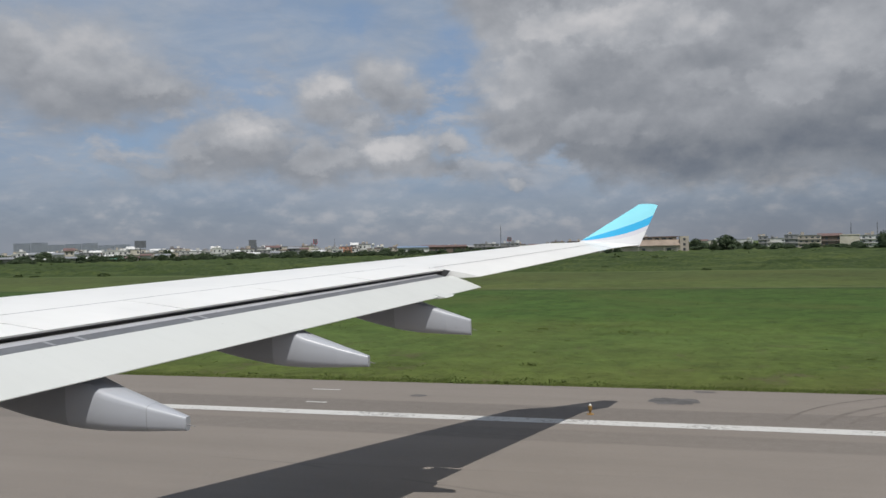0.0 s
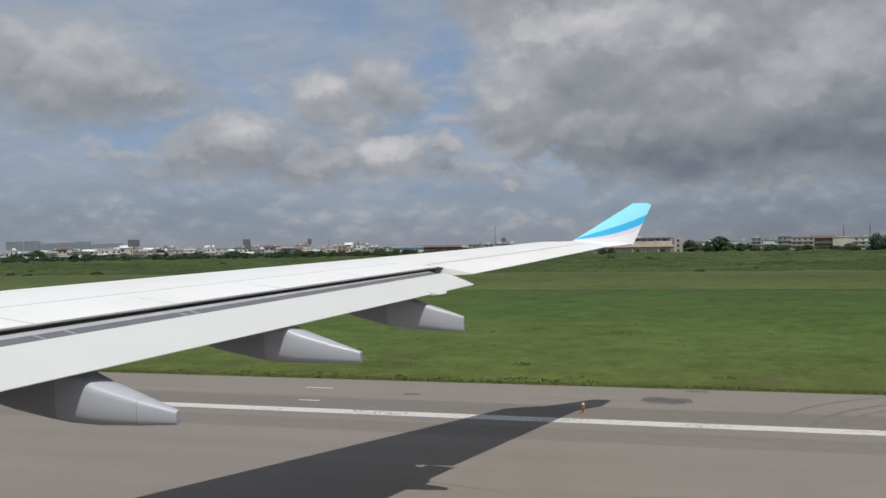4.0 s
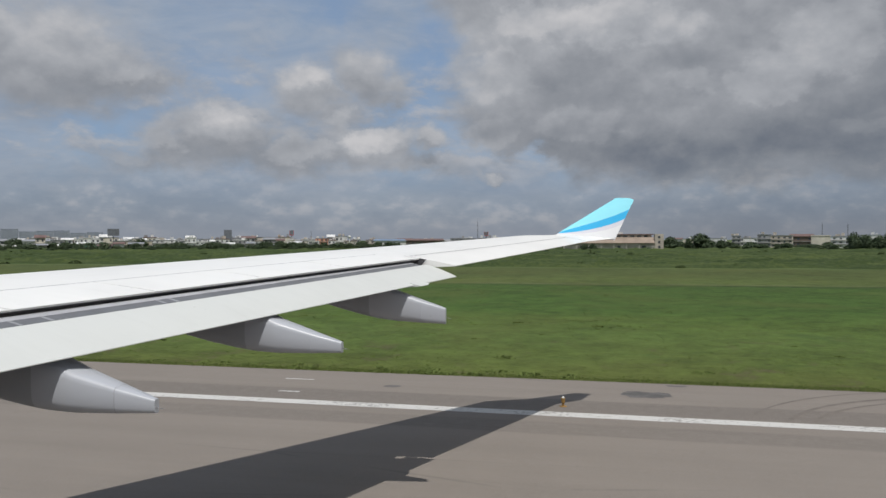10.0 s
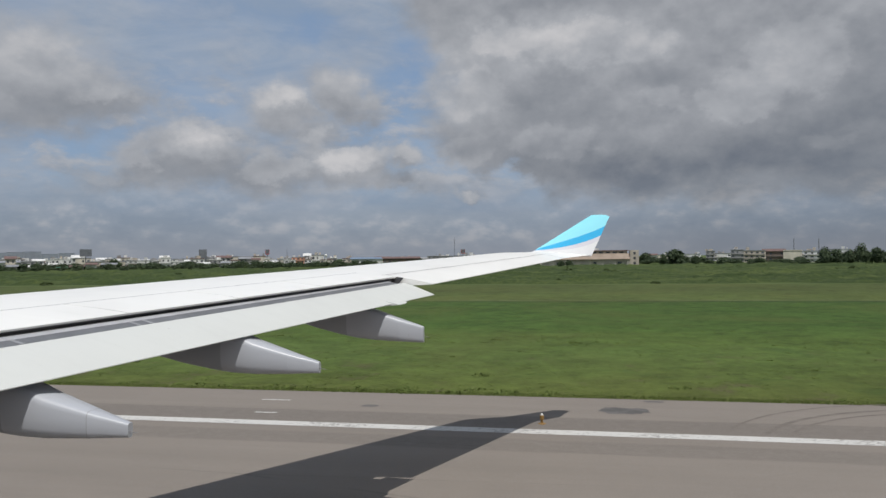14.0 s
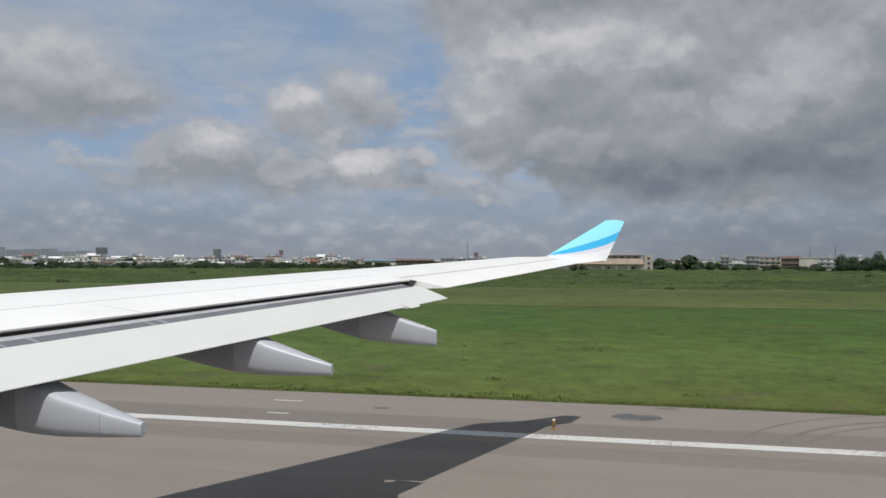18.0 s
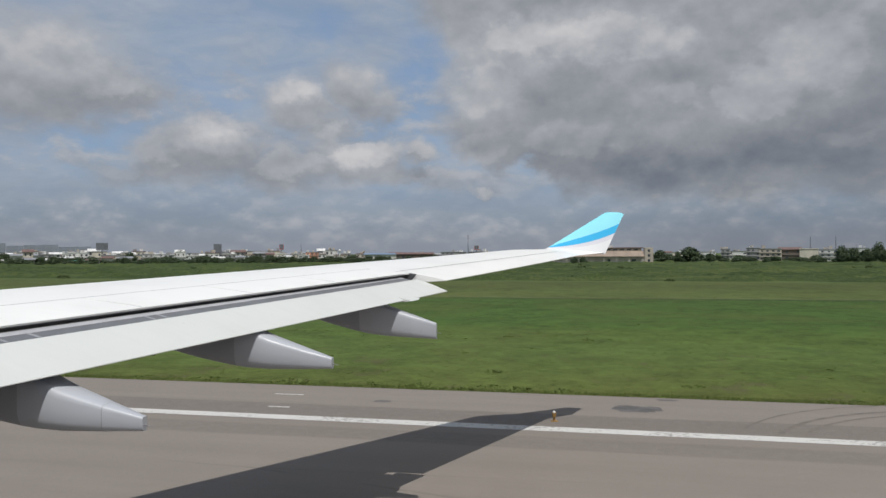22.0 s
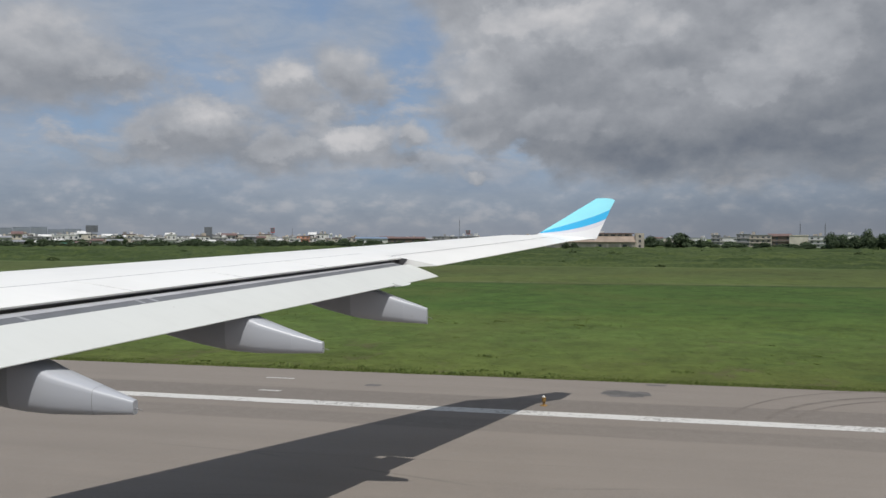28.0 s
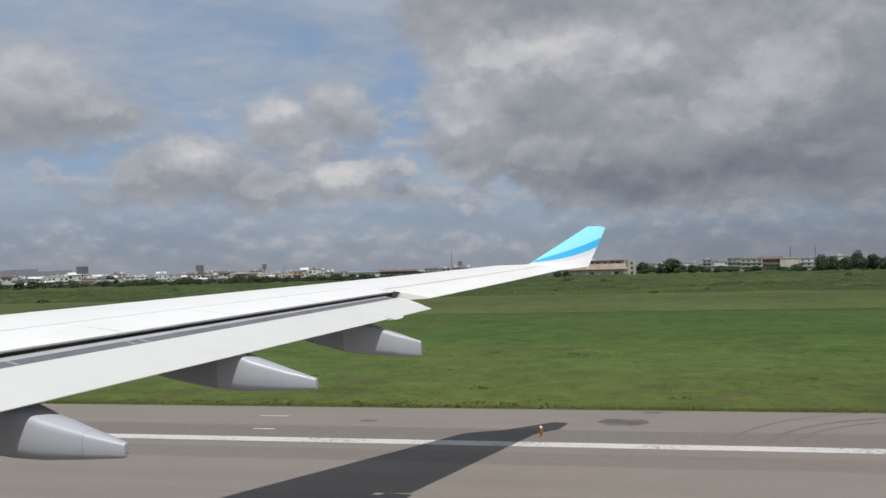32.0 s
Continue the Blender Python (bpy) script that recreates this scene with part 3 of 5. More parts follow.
def marking(name, s0, s1, w0, w1, mat, label, lift=0.005):
    n = max(2, int((w1 - w0) / 4) + 2)
    cuts = {w0 + (w1 - w0) * i / (n - 1) for i in range(n)}
    ob = strip(name, s0, s1, sorted(cuts | ({CROWN} if w0 < CROWN < w1 else set())), mat, lift, label)
    return tagged(ob, category="road marking", kind="structure")


marking("edge_line", -900, 128, 26.62, 27.36, M["line"], "worn white painted runway edge line on asphalt")
for s0, s1, w0, w1 in ((-14.6, -13.3, 31.6, 31.75), (-13.6, -12.7, 28.75, 28.95)):
    marking("paint_dash", s0, s1, w0, w1, M["line"], "short faded white paint dash on the runway shoulder")


def tar_patch(s0, w0, long, wide, seed):
    """A ragged spill of bitumen, thinner than a coin."""
    r = random.Random(seed)
    bm = bmesh.new()
    rim = []
    for i in range(28):
        a = 2 * math.pi * i / 28
        k = 0.8 + 0.3 * r.random()
        s, w = s0 + long / 2 * k * math.copysign(abs(math.cos(a)) ** 0.7, math.cos(a)), w0 + wide / 2 * k * math.copysign(abs(math.sin(a)) ** 0.7, math.sin(a))
        rim.append(bm.verts.new((s, w, fall(w) + 0.006)))
    bm.faces.new(rim)
    ob = part("tar_patch", bm, M["tar"], None)
    ob.matrix_basis = LAY
    return tagged(ob, "dark grey tar patch on the paved runway shoulder", "tar patch", kind="structure")


tar_patch(0.62, 31.35, 1.95, 1.35, 5)
tar_patch(1.9, 33.6, 0.9, 0.35, 8)
tar_patch(-9.5, 30.9, 0.7, 0.5, 11)
# threshold bars, passed at the start of the run
marking("threshold_border", 92, 132, -27.5, 23.6, M["black"], "black painted border under the white threshold bars", 0.004)
for i in range(14):
    w0 = -26.6 + i * 3.6
    b = marking("threshold_bar", 94, 126, w0, w0 + 1.8, M["key"], "long white threshold bar with black tyre streaks", 0.009)
    tagged(b, group="threshold bars")
marking("threshold_line", 136, 137.8, -27.5, 27.4, M["line"], "broad white line across the runway threshold")
marking("threshold_corner", 112, 137.8, -28.6, -27.6, M["line"], "white side stripe meeting the threshold line")
for i in range(14):
    stud = empty("threshold_stud", LAY @ pose(140.2, -25.5 + i * 4.0, fall(-25.5 + i * 4.0) + 0.004), "flush steel threshold light set in the asphalt", "runway light", "threshold lights")
    part("rim", rod(bmesh.new(), (0, 0, 0), (0, 0, 0.012), 0.15, 0.14, 14), M["steel"], stud)
    part("lens", box(bmesh.new(), -0.06, 0.06, -0.03, 0.03, 0.013, 0.022), M["glass"], stud, "small clear lens")
taxiway = strip("taxiway", 128, 330, [34.1, 42, 60, 92], M["asphalt"], 0.006, "grey asphalt taxiway joining the runway end", 0.2)
tagged(taxiway, category="taxiway", kind="structure")
island = strip("grass_island", 205, 260, [44, 52, 60], M["grass"], 0.02, "small mown grass island between the taxiways", 0.05)
tagged(island, category="grass", kind="structure")
for s0, s1, w0, w1 in ((140, 240, 40, 40.3), (150, 260, 66, 66.3), (146, 230, 80, 80.3)):
    marking("taxi_line", s0, s1, w0, w1, M["yellow"], "yellow taxi guide line on asphalt")


def curved_line(name, centre, radius, a0, a1, width, mat, label):
    grid = []
    for i in range(41):
        a = radians(a0 + (a1 - a0) * i / 40)
        row = []
        for r in (radius - width / 2, radius + width / 2):
            s, w = centre[0] + r * math.cos(a), centre[1] + r * math.sin(a)
            row.append((s, w, fall(w) + 0.006))
        grid.append(row)
    ob = sheet(name, grid, mat, None, label)
    ob.matrix_basis = LAY
    return tagged(ob, category="road marking", kind="structure")


for radius, wide in ((8.2, 0.14), (8.9, 0.18), (10.1, 0.10)):
    curved_line("tyre_mark", (13.5, 24.6), radius, 158, 92, wide, M["rubbed"], "faint dark curved tyre mark on the shoulder")
curved_line("lead_off_line", (-50.0, -8.5), 36.0, 90, 12, 0.42, M["black"], "dark painted edging under the curved lead-off line")
curved_line("lead_off_stripe", (-50.0, -8.5), 36.0, 90, 12, 0.16, M["yellow"], "faded yellow curved lead-off line").location.z += 0.004
marking("aiming_stripe", -66, -33, 16.7, 17.6, M["line"], "broad worn white runway stripe")


# ---------------------------------------------------------------- the airliner
airliner = empty("airliner", pose(0, -2.75, 0), "white twin-aisle airliner with pale blue winglet, standing on runway", "airplane")
BODY = Vector((0, -2.75, 0))


def te_x(y):
    return -3.32 + (y - 18.6) * 0.392


def te_z(y):
    return 5.07 + (y - 18.6) * 0.0687 + 0.0006 * max(0, y - 18.6) ** 2


def chord(y):
    return 2.4 + (27.0 - y) * 0.237


def upper(c):
    return 0.058 * (max(c, 0) ** 0.5 * 1.55 - 0.55 * c - 1.0 * c ** 3) * 1.25


def lower(c):
    return -0.050 * (max(c, 0) ** 0.5 * 1.7 - 0.8 * c - 0.9 * c ** 2) * 1.15


def wing_point(y, c, top=True, lift=0.0):
    """A point of the wing's skin at span y and chord share c from the leading edge."""
    k = chord(y)
    z = te_z(y) + 0.040 * (1 - c) * k + (upper(c) if top else lower(c)) * k
    return Vector((te_x(y) - (1 - c) * k, y, z + lift)) - BODY


def spans(a, b, n):
    return [a + (b - a) * i / n for i in range(n + 1)]


CUT = 0.80
UP = [0.0, 0.004, 0.015, 0.04, 0.08, 0.14, 0.22, 0.30, 0.40, 0.50, 0.60, 0.70]


def inner_ring(y):
    top = [wing_point(y, c) for c in UP + [0.76, CUT]]
    lip = wing_point(y, CUT, True, -0.03)
    cove = wing_point(y, 0.74, True, -0.10)
    low = [wing_point(y, c, False) for c in (0.66, 0.55, 0.42, 0.30, 0.18, 0.09, 0.03, 0.01)]
    return top + [lip, cove] + low


def outer_ring(y):
    top = [wing_point(y, c) for c in UP + [0.80, 0.90, 1.0]]
    low = [wing_point(y, 1.0, True, -0.015)] + [wing_point(y, c, False) - Vector((0, 0, 0.015 * c)) for c in (0.85, 0.66, 0.42, 0.22, 0.09, 0.03, 0.01)]
    return top + low


FLAP_END = 18.45
wing = loft("wing", [inner_ring(y) for y in spans(-1.2, FLAP_END, 20)], M["white"], airliner, "glossy white upper wing skin")
wing_tip = loft("outer_wing", [outer_ring(y) for y in spans(FLAP_END, 26.2, 14)], M["white"], airliner, "white outer wing with aileron")

# spoilers lie a finger proud of the skin, with open joints
JOINTS = [3.2, 5.3, 7.45, 9.6, 11.75, 13.9, 16.05, 18.25]
for y0, y1 in zip(JOINTS, JOINTS[1:]):
    grid = [[wing_point(y, c, True, 0.007) for c in (0.605, 0.64, 0.68, 0.72, 0.76, CUT + 0.004)] for y in spans(y0 + 0.012, y1 - 0.012, 4)]
    sheet("spoiler", grid, M["white"], airliner, "", 0.006)
    seam_gap = [[wing_point(y1 - 0.005, c, True, 0.004), wing_point(y1 + 0.005, c, True, 0.004)] for c in (0.68, 0.72, 0.76, CUT)]
    sheet("spoiler_joint", seam_gap, M["joint"], airliner, "dark open joint between two spoilers")
# panel seams ahead of the spoilers and on the outer wing
def seam(a, b, wide=0.018, n=16, lift=0.004):
    pts = [(a[0] + (b[0] - a[0]) * i / n, a[1] + (b[1] - a[1]) * i / n) for i in range(n + 1)]
    along_span = abs(b[0] - a[0]) > 0.5
    grid = []
    for y, c in pts:
        if along_span:
            d = wide / chord(y) / 2
            grid.append([wing_point(y, c - d, True, lift), wing_point(y, c + d, True, lift)])
        else:
            grid.append([wing_point(y - wide / 2, c, True, lift), wing_point(y + wide / 2, c, True, lift)])
    return sheet("panel_seam", grid, M["seal"], airliner, "thin grey sealed panel joint")


seam((3.0, 0.60), (18.3, 0.60), 0.030)
seam((18.5, 0.735), (26.1, 0.735), 0.028)
seam((26.1, 0.735), (26.1, 0.995), 0.02)

# the cove behind the spoilers: a dark sheet painted in for its shade
cove = sheet("cove_panel", [[wing_point(y, 0.70, True, -0.30), wing_point(y, 0.76, True, -0.16), wing_point(y, 0.795, True, -0.045)] for y in spans(2.0, FLAP_END - 0.02, 8)], M["cove"], airliner, "dark sheet painted in as shade in the cove ahead of the flap", 0.01)


# dark plate added over the outer wing's pale end face, as painted shade
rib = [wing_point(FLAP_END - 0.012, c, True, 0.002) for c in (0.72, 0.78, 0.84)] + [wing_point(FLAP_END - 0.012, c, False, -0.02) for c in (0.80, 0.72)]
mesh("cove_rib", rib, [tuple(range(5))], M["cove"], airliner, "dark plate added over the end rib as painted shade")
sheet("wing_underside", [[wing_point(y, c, False, -0.006) for c in (0.05, 0.12, 0.25, 0.40, 0.55, 0.655)] for y in spans(0.4, 18.4, 16)], M["under"], airliner, "grey painted wing underside")

# the lowered outboard flap
def flap_te(y):
    return Vector((-3.31 + (y - 18.5) * 0.392, y, 4.81 + (y - 18.5) * 0.0738))


def flap_len(y):
    return 1.05 + (18.5 - y) * 0.037


def flap_point(y, c, lift=0.0):
    """c runs from the nose (0) to the trailing edge (1); lift stands square on the flap."""
    e, k = flap_te(y), flap_len(y)
    tilt = 0.340
    back = 1 - c
    hump = 0.035 * k * math.sin(math.pi * min(1, back * 1.0)) * 1.0
    return Vector((e.x - back * k, y, e.z + back * k * tilt + hump + lift)) - BODY


def flap_ring(y, low, high):
    k = flap_len(y)
    cs = [low + (high - low) * i / 6 for i in range(7)]
    top = [flap_point(y, c) for c in cs]
    bot = [flap_point(y, c, -(0.012 + 0.13 * k * (1 - c) ** 0.8)) for c in reversed(cs)]
    return top + bot


flap = loft("flap", [flap_ring(y, 0.302, 1.0) for y in spans(1.4, 18.42, 16)], M["flap"], airliner, "white lowered trailing-edge flap")
loft("flap_nose", [flap_ring(y, 0.142, 0.30) for y in spans(1.4, 18.2, 16)], M["nose_grey"], flap, "blue-grey bare flap nose band")
loft("flap_nose_lip", [[flap_point(y, 0.14), flap_point(y, 0.07, -0.001), flap_point(y, 0.03, -0.004), flap_point(y, -0.02, -0.02), flap_point(y, -0.07, -0.06), flap_point(y, -0.07, -0.13), flap_point(y, 0.14, -0.14)] for y in spans(1.4, 18.2, 16)], M["nose_light"], flap, "light grey rounded flap leading lip")
sheet("flap_underside", [[flap_point(y, c, -(0.018 + 0.13 * flap_len(y) * (1 - c) ** 0.8)) for c in (0.28, 0.45, 0.62, 0.8, 0.97)] for y in spans(1.6, 18.3, 16)], M["under"], flap, "grey painted flap underside")
for y in (9.42, 9.84, 11.60, 11.82):
    sheet("flap_bracket", [[flap_point(y + a, 0.145 + b, 0.006) for b in (0, 0.05, 0.1, 0.153)] for a in (0, 0.05)], M["bracket"], flap, "", 0.012)
# the stepped outboard corner of the flap
tab = loft("flap_corner_tab", [[flap_te(y) - BODY + Vector((-0.25, 0, 0.09)), flap_te(y) - BODY + Vector((0.17 - 0.5 * max(0, y - 17.0), 0, -0.02)), flap_te(y) - BODY + Vector((-0.2, 0, -0.06))] for y in (16.75, 17.0, 17.25)], M["flap"], flap, "", False)


# flap track fairings
def fairing(y, xt, zb, ht, width, climb=0.0, peak=0.62, jointed=True):
    body = []
    rise = (peak - ht) / 1.35
    shape = [(0.0, 0.0, ht, 0.20), (0.28, -0.006, ht + 0.28 * rise, 0.42), (0.52, -0.014, ht + 0.53 * rise, 0.60), (1.1, -0.02, ht + 1.12 * rise, 0.92), (1.5, 0.0, peak + 0.08, 1.0), (1.68, 0.022, peak + 0.107, 1.0),
             (1.9, 0.055, peak + 0.14, 1.0), (2.4, 0.15, 0.76, 1.0), (2.9, 0.27, 0.72, 0.96), (3.5, 0.43, 0.66, 0.85), (4.2, 0.62, 0.52, 0.65), (4.9, 0.80, 0.36, 0.35)]
    for s, up, h, wd in shape:
        cx, w = xt - s, width * wd / 2
        ring = []
        for i in range(20):
            a = 2 * math.pi * i / 20
            ca, sa = math.cos(a), math.sin(a)
            p = 0.36 if sa >= 0 else 0.55
            ring.append(Vector((cx, y + w * abs(ca) ** p * (1 if ca >= 0 else -1), zb + up + climb * min(s, 3.2) + h / 2 + h / 2 * abs(sa) ** (p + 0.08) * (1 if sa >= 0 else -1))) - BODY)
        body.append(ring)
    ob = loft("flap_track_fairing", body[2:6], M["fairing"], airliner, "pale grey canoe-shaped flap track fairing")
    # the front takes the darker copy: shade under the flap, painted on
    loft("fixed_fairing", body[5:], M["fixed"], ob, "fixed front of the fairing, coloured darker grey as painted shade")
    loft("tail_cone", [[v + (Vector((-0.006, 0, 0)) if i == 2 else Vector()) for v in r] for i, r in enumerate(body[:3])], M["fairing"], ob)
    hub = sum(body[2], Vector()) / len(body[2])
    ring = [hub + (v - hub) * 1.006 for v in body[2]]
    if jointed:
        loft("fairing_seam", [[v + Vector((0.003, 0, 0)) for v in ring], [v - Vector((0.003, 0, 0)) for v in ring]], M["seal"], ob, "thin dark joint round the fairing", True, False)
    bm = rod(bmesh.new(), Vector((xt, y - 0.02, zb + ht * 0.45)) - BODY, Vector((xt + 0.12, y - 0.02, zb + ht * 0.32)) - BODY, 0.008, 0.003, 6)
    part("static_wick", bm, M["seal"], ob, "thin dark discharge wick")
    return ob


fairing(9.46, -5.79, 3.38, 0.19, 0.58, 0.0, 0.64)
fairing(12.92, -4.36, 3.73, 0.19, 0.58, 0.0, 0.64, False)
fairing(16.85, -3.30, 3.83, 0.35, 0.54, 0.07, 0.73, False)
fairing(5.6, -7.4, 2.9, 0.19, 0.5)


# winglet
def wl_point(u, v, side):
    """u from leading to trailing edge, v from root to top; side is -1 inboard, 1 outboard."""
    root_le, root_te = Vector((-1.42, 26.88, 5.86)), Vector((0.57, 27.15, 5.74))
    top_le, top_te = Vector((0.60, 27.95, 7.13)), Vector((1.21, 27.9, 7.09))
    p = root_le.lerp(root_te, u).lerp(top_le.lerp(top_te, u), v)
    thick = (0.085 * (1 - v) + 0.03 * v) * (max(u, 0.0) ** 0.5 * (1 - u) * 1.6 + 0.04)
    return p + Vector((0, 0.93, -0.35)) * side * thick - BODY


def wl_band(name, low, high, mat, parent, label):
    """A band of the winglet between two curves, closed round its edge."""
    us = [0, 0.01, 0.04, 0.1, 0.2, 0.32, 0.45, 0.6, 0.75, 0.88, 1.0]
    rings = []
    for k in range(7):
        f = k / 6
        v = [low(u) + (high(u) - low(u)) * f for u in us]
        rings.append([wl_point(u, w, -1) for u, w in zip(us, v)] + [wl_point(u, w, 1) for u, w in reversed(list(zip(us, v)))])
    return loft(name, rings, mat, parent, label, True, "strip")


b1 = lambda u: 0.03 + 0.69 * u ** 0.86
b2 = lambda u: 0.02 + 0.455 * u ** 1.65
b3 = lambda u: 0.01 + 0.33 * u ** 2.6
winglet = wl_band("winglet", lambda u: b1(u), lambda u: 1.0 - 0.02 * (1 - u) ** 3 - 0.035 * max(0.0, (u - 0.7) / 0.3) ** 1.5, M["sky_blue"], airliner, "pale blue swept winglet top")
wl_band("winglet_stripe", b2, b1, M["mid_blue"], winglet, "deeper blue slanting stripe")
wl_band("winglet_grey_band", b3, b2, M["wl_grey"], winglet, "pale grey slanting band")
wl_band("winglet_root", lambda u: -0.06, b3, M["wl_white"], winglet, "white winglet root")
tip_rings = []
for f in (0.0, 0.2, 0.4, 0.6, 0.8, 1.0):
    ring = []
    base = outer_ring(26.2)
    k = len(base)
    for p in base:
        c = min(1, max(0, (p.x - base[0].x) / 2.4))
        q = wl_point(c, -0.02, -1 if p.z > (base[0].z + 0.04 * (1 - c)) else 1)
        ring.append(p.lerp(q, f) + Vector((0, 0.05 * math.sin(math.pi * f), 0)))
    tip_rings.append(ring)
loft("wing_tip_fairing", tip_rings, M["white"], airliner, "white curved wing tip blending into the winglet")


# fuselage round the viewer: a shell with cabin windows
def fuselage():
    R, zc = 2.82, 5.05
    n = 40
    wins = [0.533 * i for i in range(-14, 15)]
    stops = sorted({-24.0, 18.0, *[w - 0.13 for w in wins], *[w + 0.13 for w in wins]})
    zw0, zw1 = 5.53, 5.89
    angs = [2 * math.pi * i / n for i in range(n)]
    a0, a1 = math.asin((zw0 - zc) / R), math.asin((zw1 - zc) / R)
    angs = sorted([a for a in angs if not a0 - 0.03 < a < a1 + 0.03] + [a0, a1])
    iw = angs.index(a0)
    verts, faces = [], []
    for r in (R, R - 0.035):
        for x in stops:
            verts += [(x, r * math.cos(a), zc + r * math.sin(a)) for a in angs]
    k, m = len(angs), len(stops)
    off = k * m
    for i in range(m - 1):
        hole = any(abs((stops[i] + stops[i + 1]) / 2 - w) < 0.01 for w in wins)
        for j in range(k):
            a, b, c, d = i * k + j, i * k + (j + 1) % k, (i + 1) * k + (j + 1) % k, (i + 1) * k + j
            if hole and j == iw:
                faces += [(a, b, b + off, a + off), (b, c, c + off, b + off), (c, d, d + off, c + off), (d, a, a + off, d + off)]
                continue
            faces += [(a, b, c, d), (d + off, c + off, b + off, a + off)]
    faces += [tuple(range(k - 1, -1, -1)), tuple(off - k + j for j in range(k))]
    return mesh("fuselage", verts, faces, M["skin"], airliner, "white fuselage shell with a row of cabin windows")


fuselage()


def gear(x, y, top, name):
    bm = rod(bmesh.new(), (x, y, top), (x, y, 0.75), 0.16)
    leg = part(name, bm, M["steel"], airliner, "steel landing gear leg", True)
    for dx in ((-0.7, 0.7) if name == "main_gear" else (0.0,)):
        for dy in (-0.55, 0.55):
            bm = bmesh.new()
            r = 0.68 if name == "main_gear" else 0.5
            zc = r + fall(y - 2.75)
            prof = [(r * 0.55, 0.2), (r * 0.9, 0.21), (r, 0.12), (r, -0.12), (r * 0.9, -0.21), (r * 0.55, -0.2)]
            rings = [[bm.verts.new((x + dx + q * math.cos(a), y + dy + h, zc + q * math.sin(a))) for q, h in prof] for a in [2 * math.pi * i / 24 for i in range(24)]]
            for i in range(24):
                for j in range(len(prof)):
                    jj = (j + 1) % len(prof)
                    bm.faces.new((rings[i][j], rings[i][jj], rings[(i + 1) % 24][jj], rings[(i + 1) % 24][j]))
            part("wheel", bm, M["rubber"], leg, "black rubber tyre", True)
    bm = box(bmesh.new(), x - (0.8 if name == "main_gear" else 0.1), x + (0.8 if name == "main_gear" else 0.1), y - 0.5, y + 0.5, 0.6, 0.8, 0.03)
    part("axle_beam", bm, M["steel"], leg)


gear(-9.5, 5.3, 4.4, "main_gear")
gear(-9.5, -5.3, 2.9, "main_gear")
gear(-23.0, 0.0, 2.6, "nose_gear")


# ---------------------------------------------------------------- runway edge lights
def edge_light(s, w):
    top = empty("runway_edge_light", LAY @ pose(s, w, fall(w)) @ Matrix.Diagonal((0.85, 0.85, 0.85, 1)), "small orange elevated runway edge light on the shoulder", "runway light", "runway edge lights")
    part("base_plate", rod(bmesh.new(), (0, 0, 0), (0, 0, 0.03), 0.16, 0.15, 16), M["orange"], top)
    part("stem", rod(bmesh.new(), (0, 0, 0.03), (0, 0, 0.2), 0.05, 0.05, 12), M["orange"], top)
    part("lamp_body", rod(bmesh.new(), (0, 0, 0.18), (0, 0, 0.36), 0.085, 0.095, 16), M["orange"], top)
    bm = bmesh.new()
    bmesh.ops.create_uvsphere(bm, u_segments=14, v_segments=8, radius=0.065, matrix=Matrix.Translation((0, 0, 0.37)) @ Matrix.Diagonal((1, 1, 1.1, 1)))
    part("lens", bm, M["glass"], top, "clear domed lamp glass", True)
    return top


for i in range(-3, 3):
    edge_light(-2.3 + 60.0 * i, 28.35)


# ---------------------------------------------------------------- grass, scrub and trees
rng = np.random.default_rng(4)


def stuff(name, verts, faces_n, mat, label, category):
    """Many loose triangles or quads in one mesh; verts come face by face."""
    v = np.asarray(verts, dtype=np.float32).reshape(-1, 3)
    count = len(v) // faces_n
    me = bpy.data.meshes.new(name)
    me.vertices.add(len(v))
    me.vertices.foreach_set("co", v.ravel())
    me.loops.add(len(v))
    me.loops.foreach_set("vertex_index", np.arange(len(v), dtype=np.int32))
    me.polygons.add(count)
    me.polygons.foreach_set("loop_start", np.arange(0, len(v), faces_n, dtype=np.int32))
    me.polygons.foreach_set("loop_total", np.full(count, faces_n, dtype=np.int32))
    me.update(calc_edges=True)
    me.materials.append(mat)
    return tagged(new(name, me), label, category, "", "stuff")


def falls(w):
    d = np.abs(w - CROWN)
    return 0.029 - 0.012 * np.minimum(d, 36.5) - 0.02 * np.clip(d - 36.5, 0, 8) / 8 * 6 - 0.03


def value_noise(s, w, cell_s, cell_w, seed):
    """Smooth random heights between 0 and 1 on a stretched lattice."""
    lattice = np.random.default_rng(seed).random((257, 257))
    a, c = s / cell_s + 500, w / cell_w + 500
    i, j = np.floor(a).astype(int), np.floor(c).astype(int)
    f, g = a - i, c - j
    f, g = f * f * (3 - 2 * f), g * g * (3 - 2 * g)
    i0, i1, j0, j1 = i % 257, (i + 1) % 257, j % 257, (j + 1) % 257
    return (lattice[i0, j0] * (1 - f) + lattice[i1, j0] * f) * (1 - g) + (lattice[i0, j1] * (1 - f) + lattice[i1, j1] * f) * g


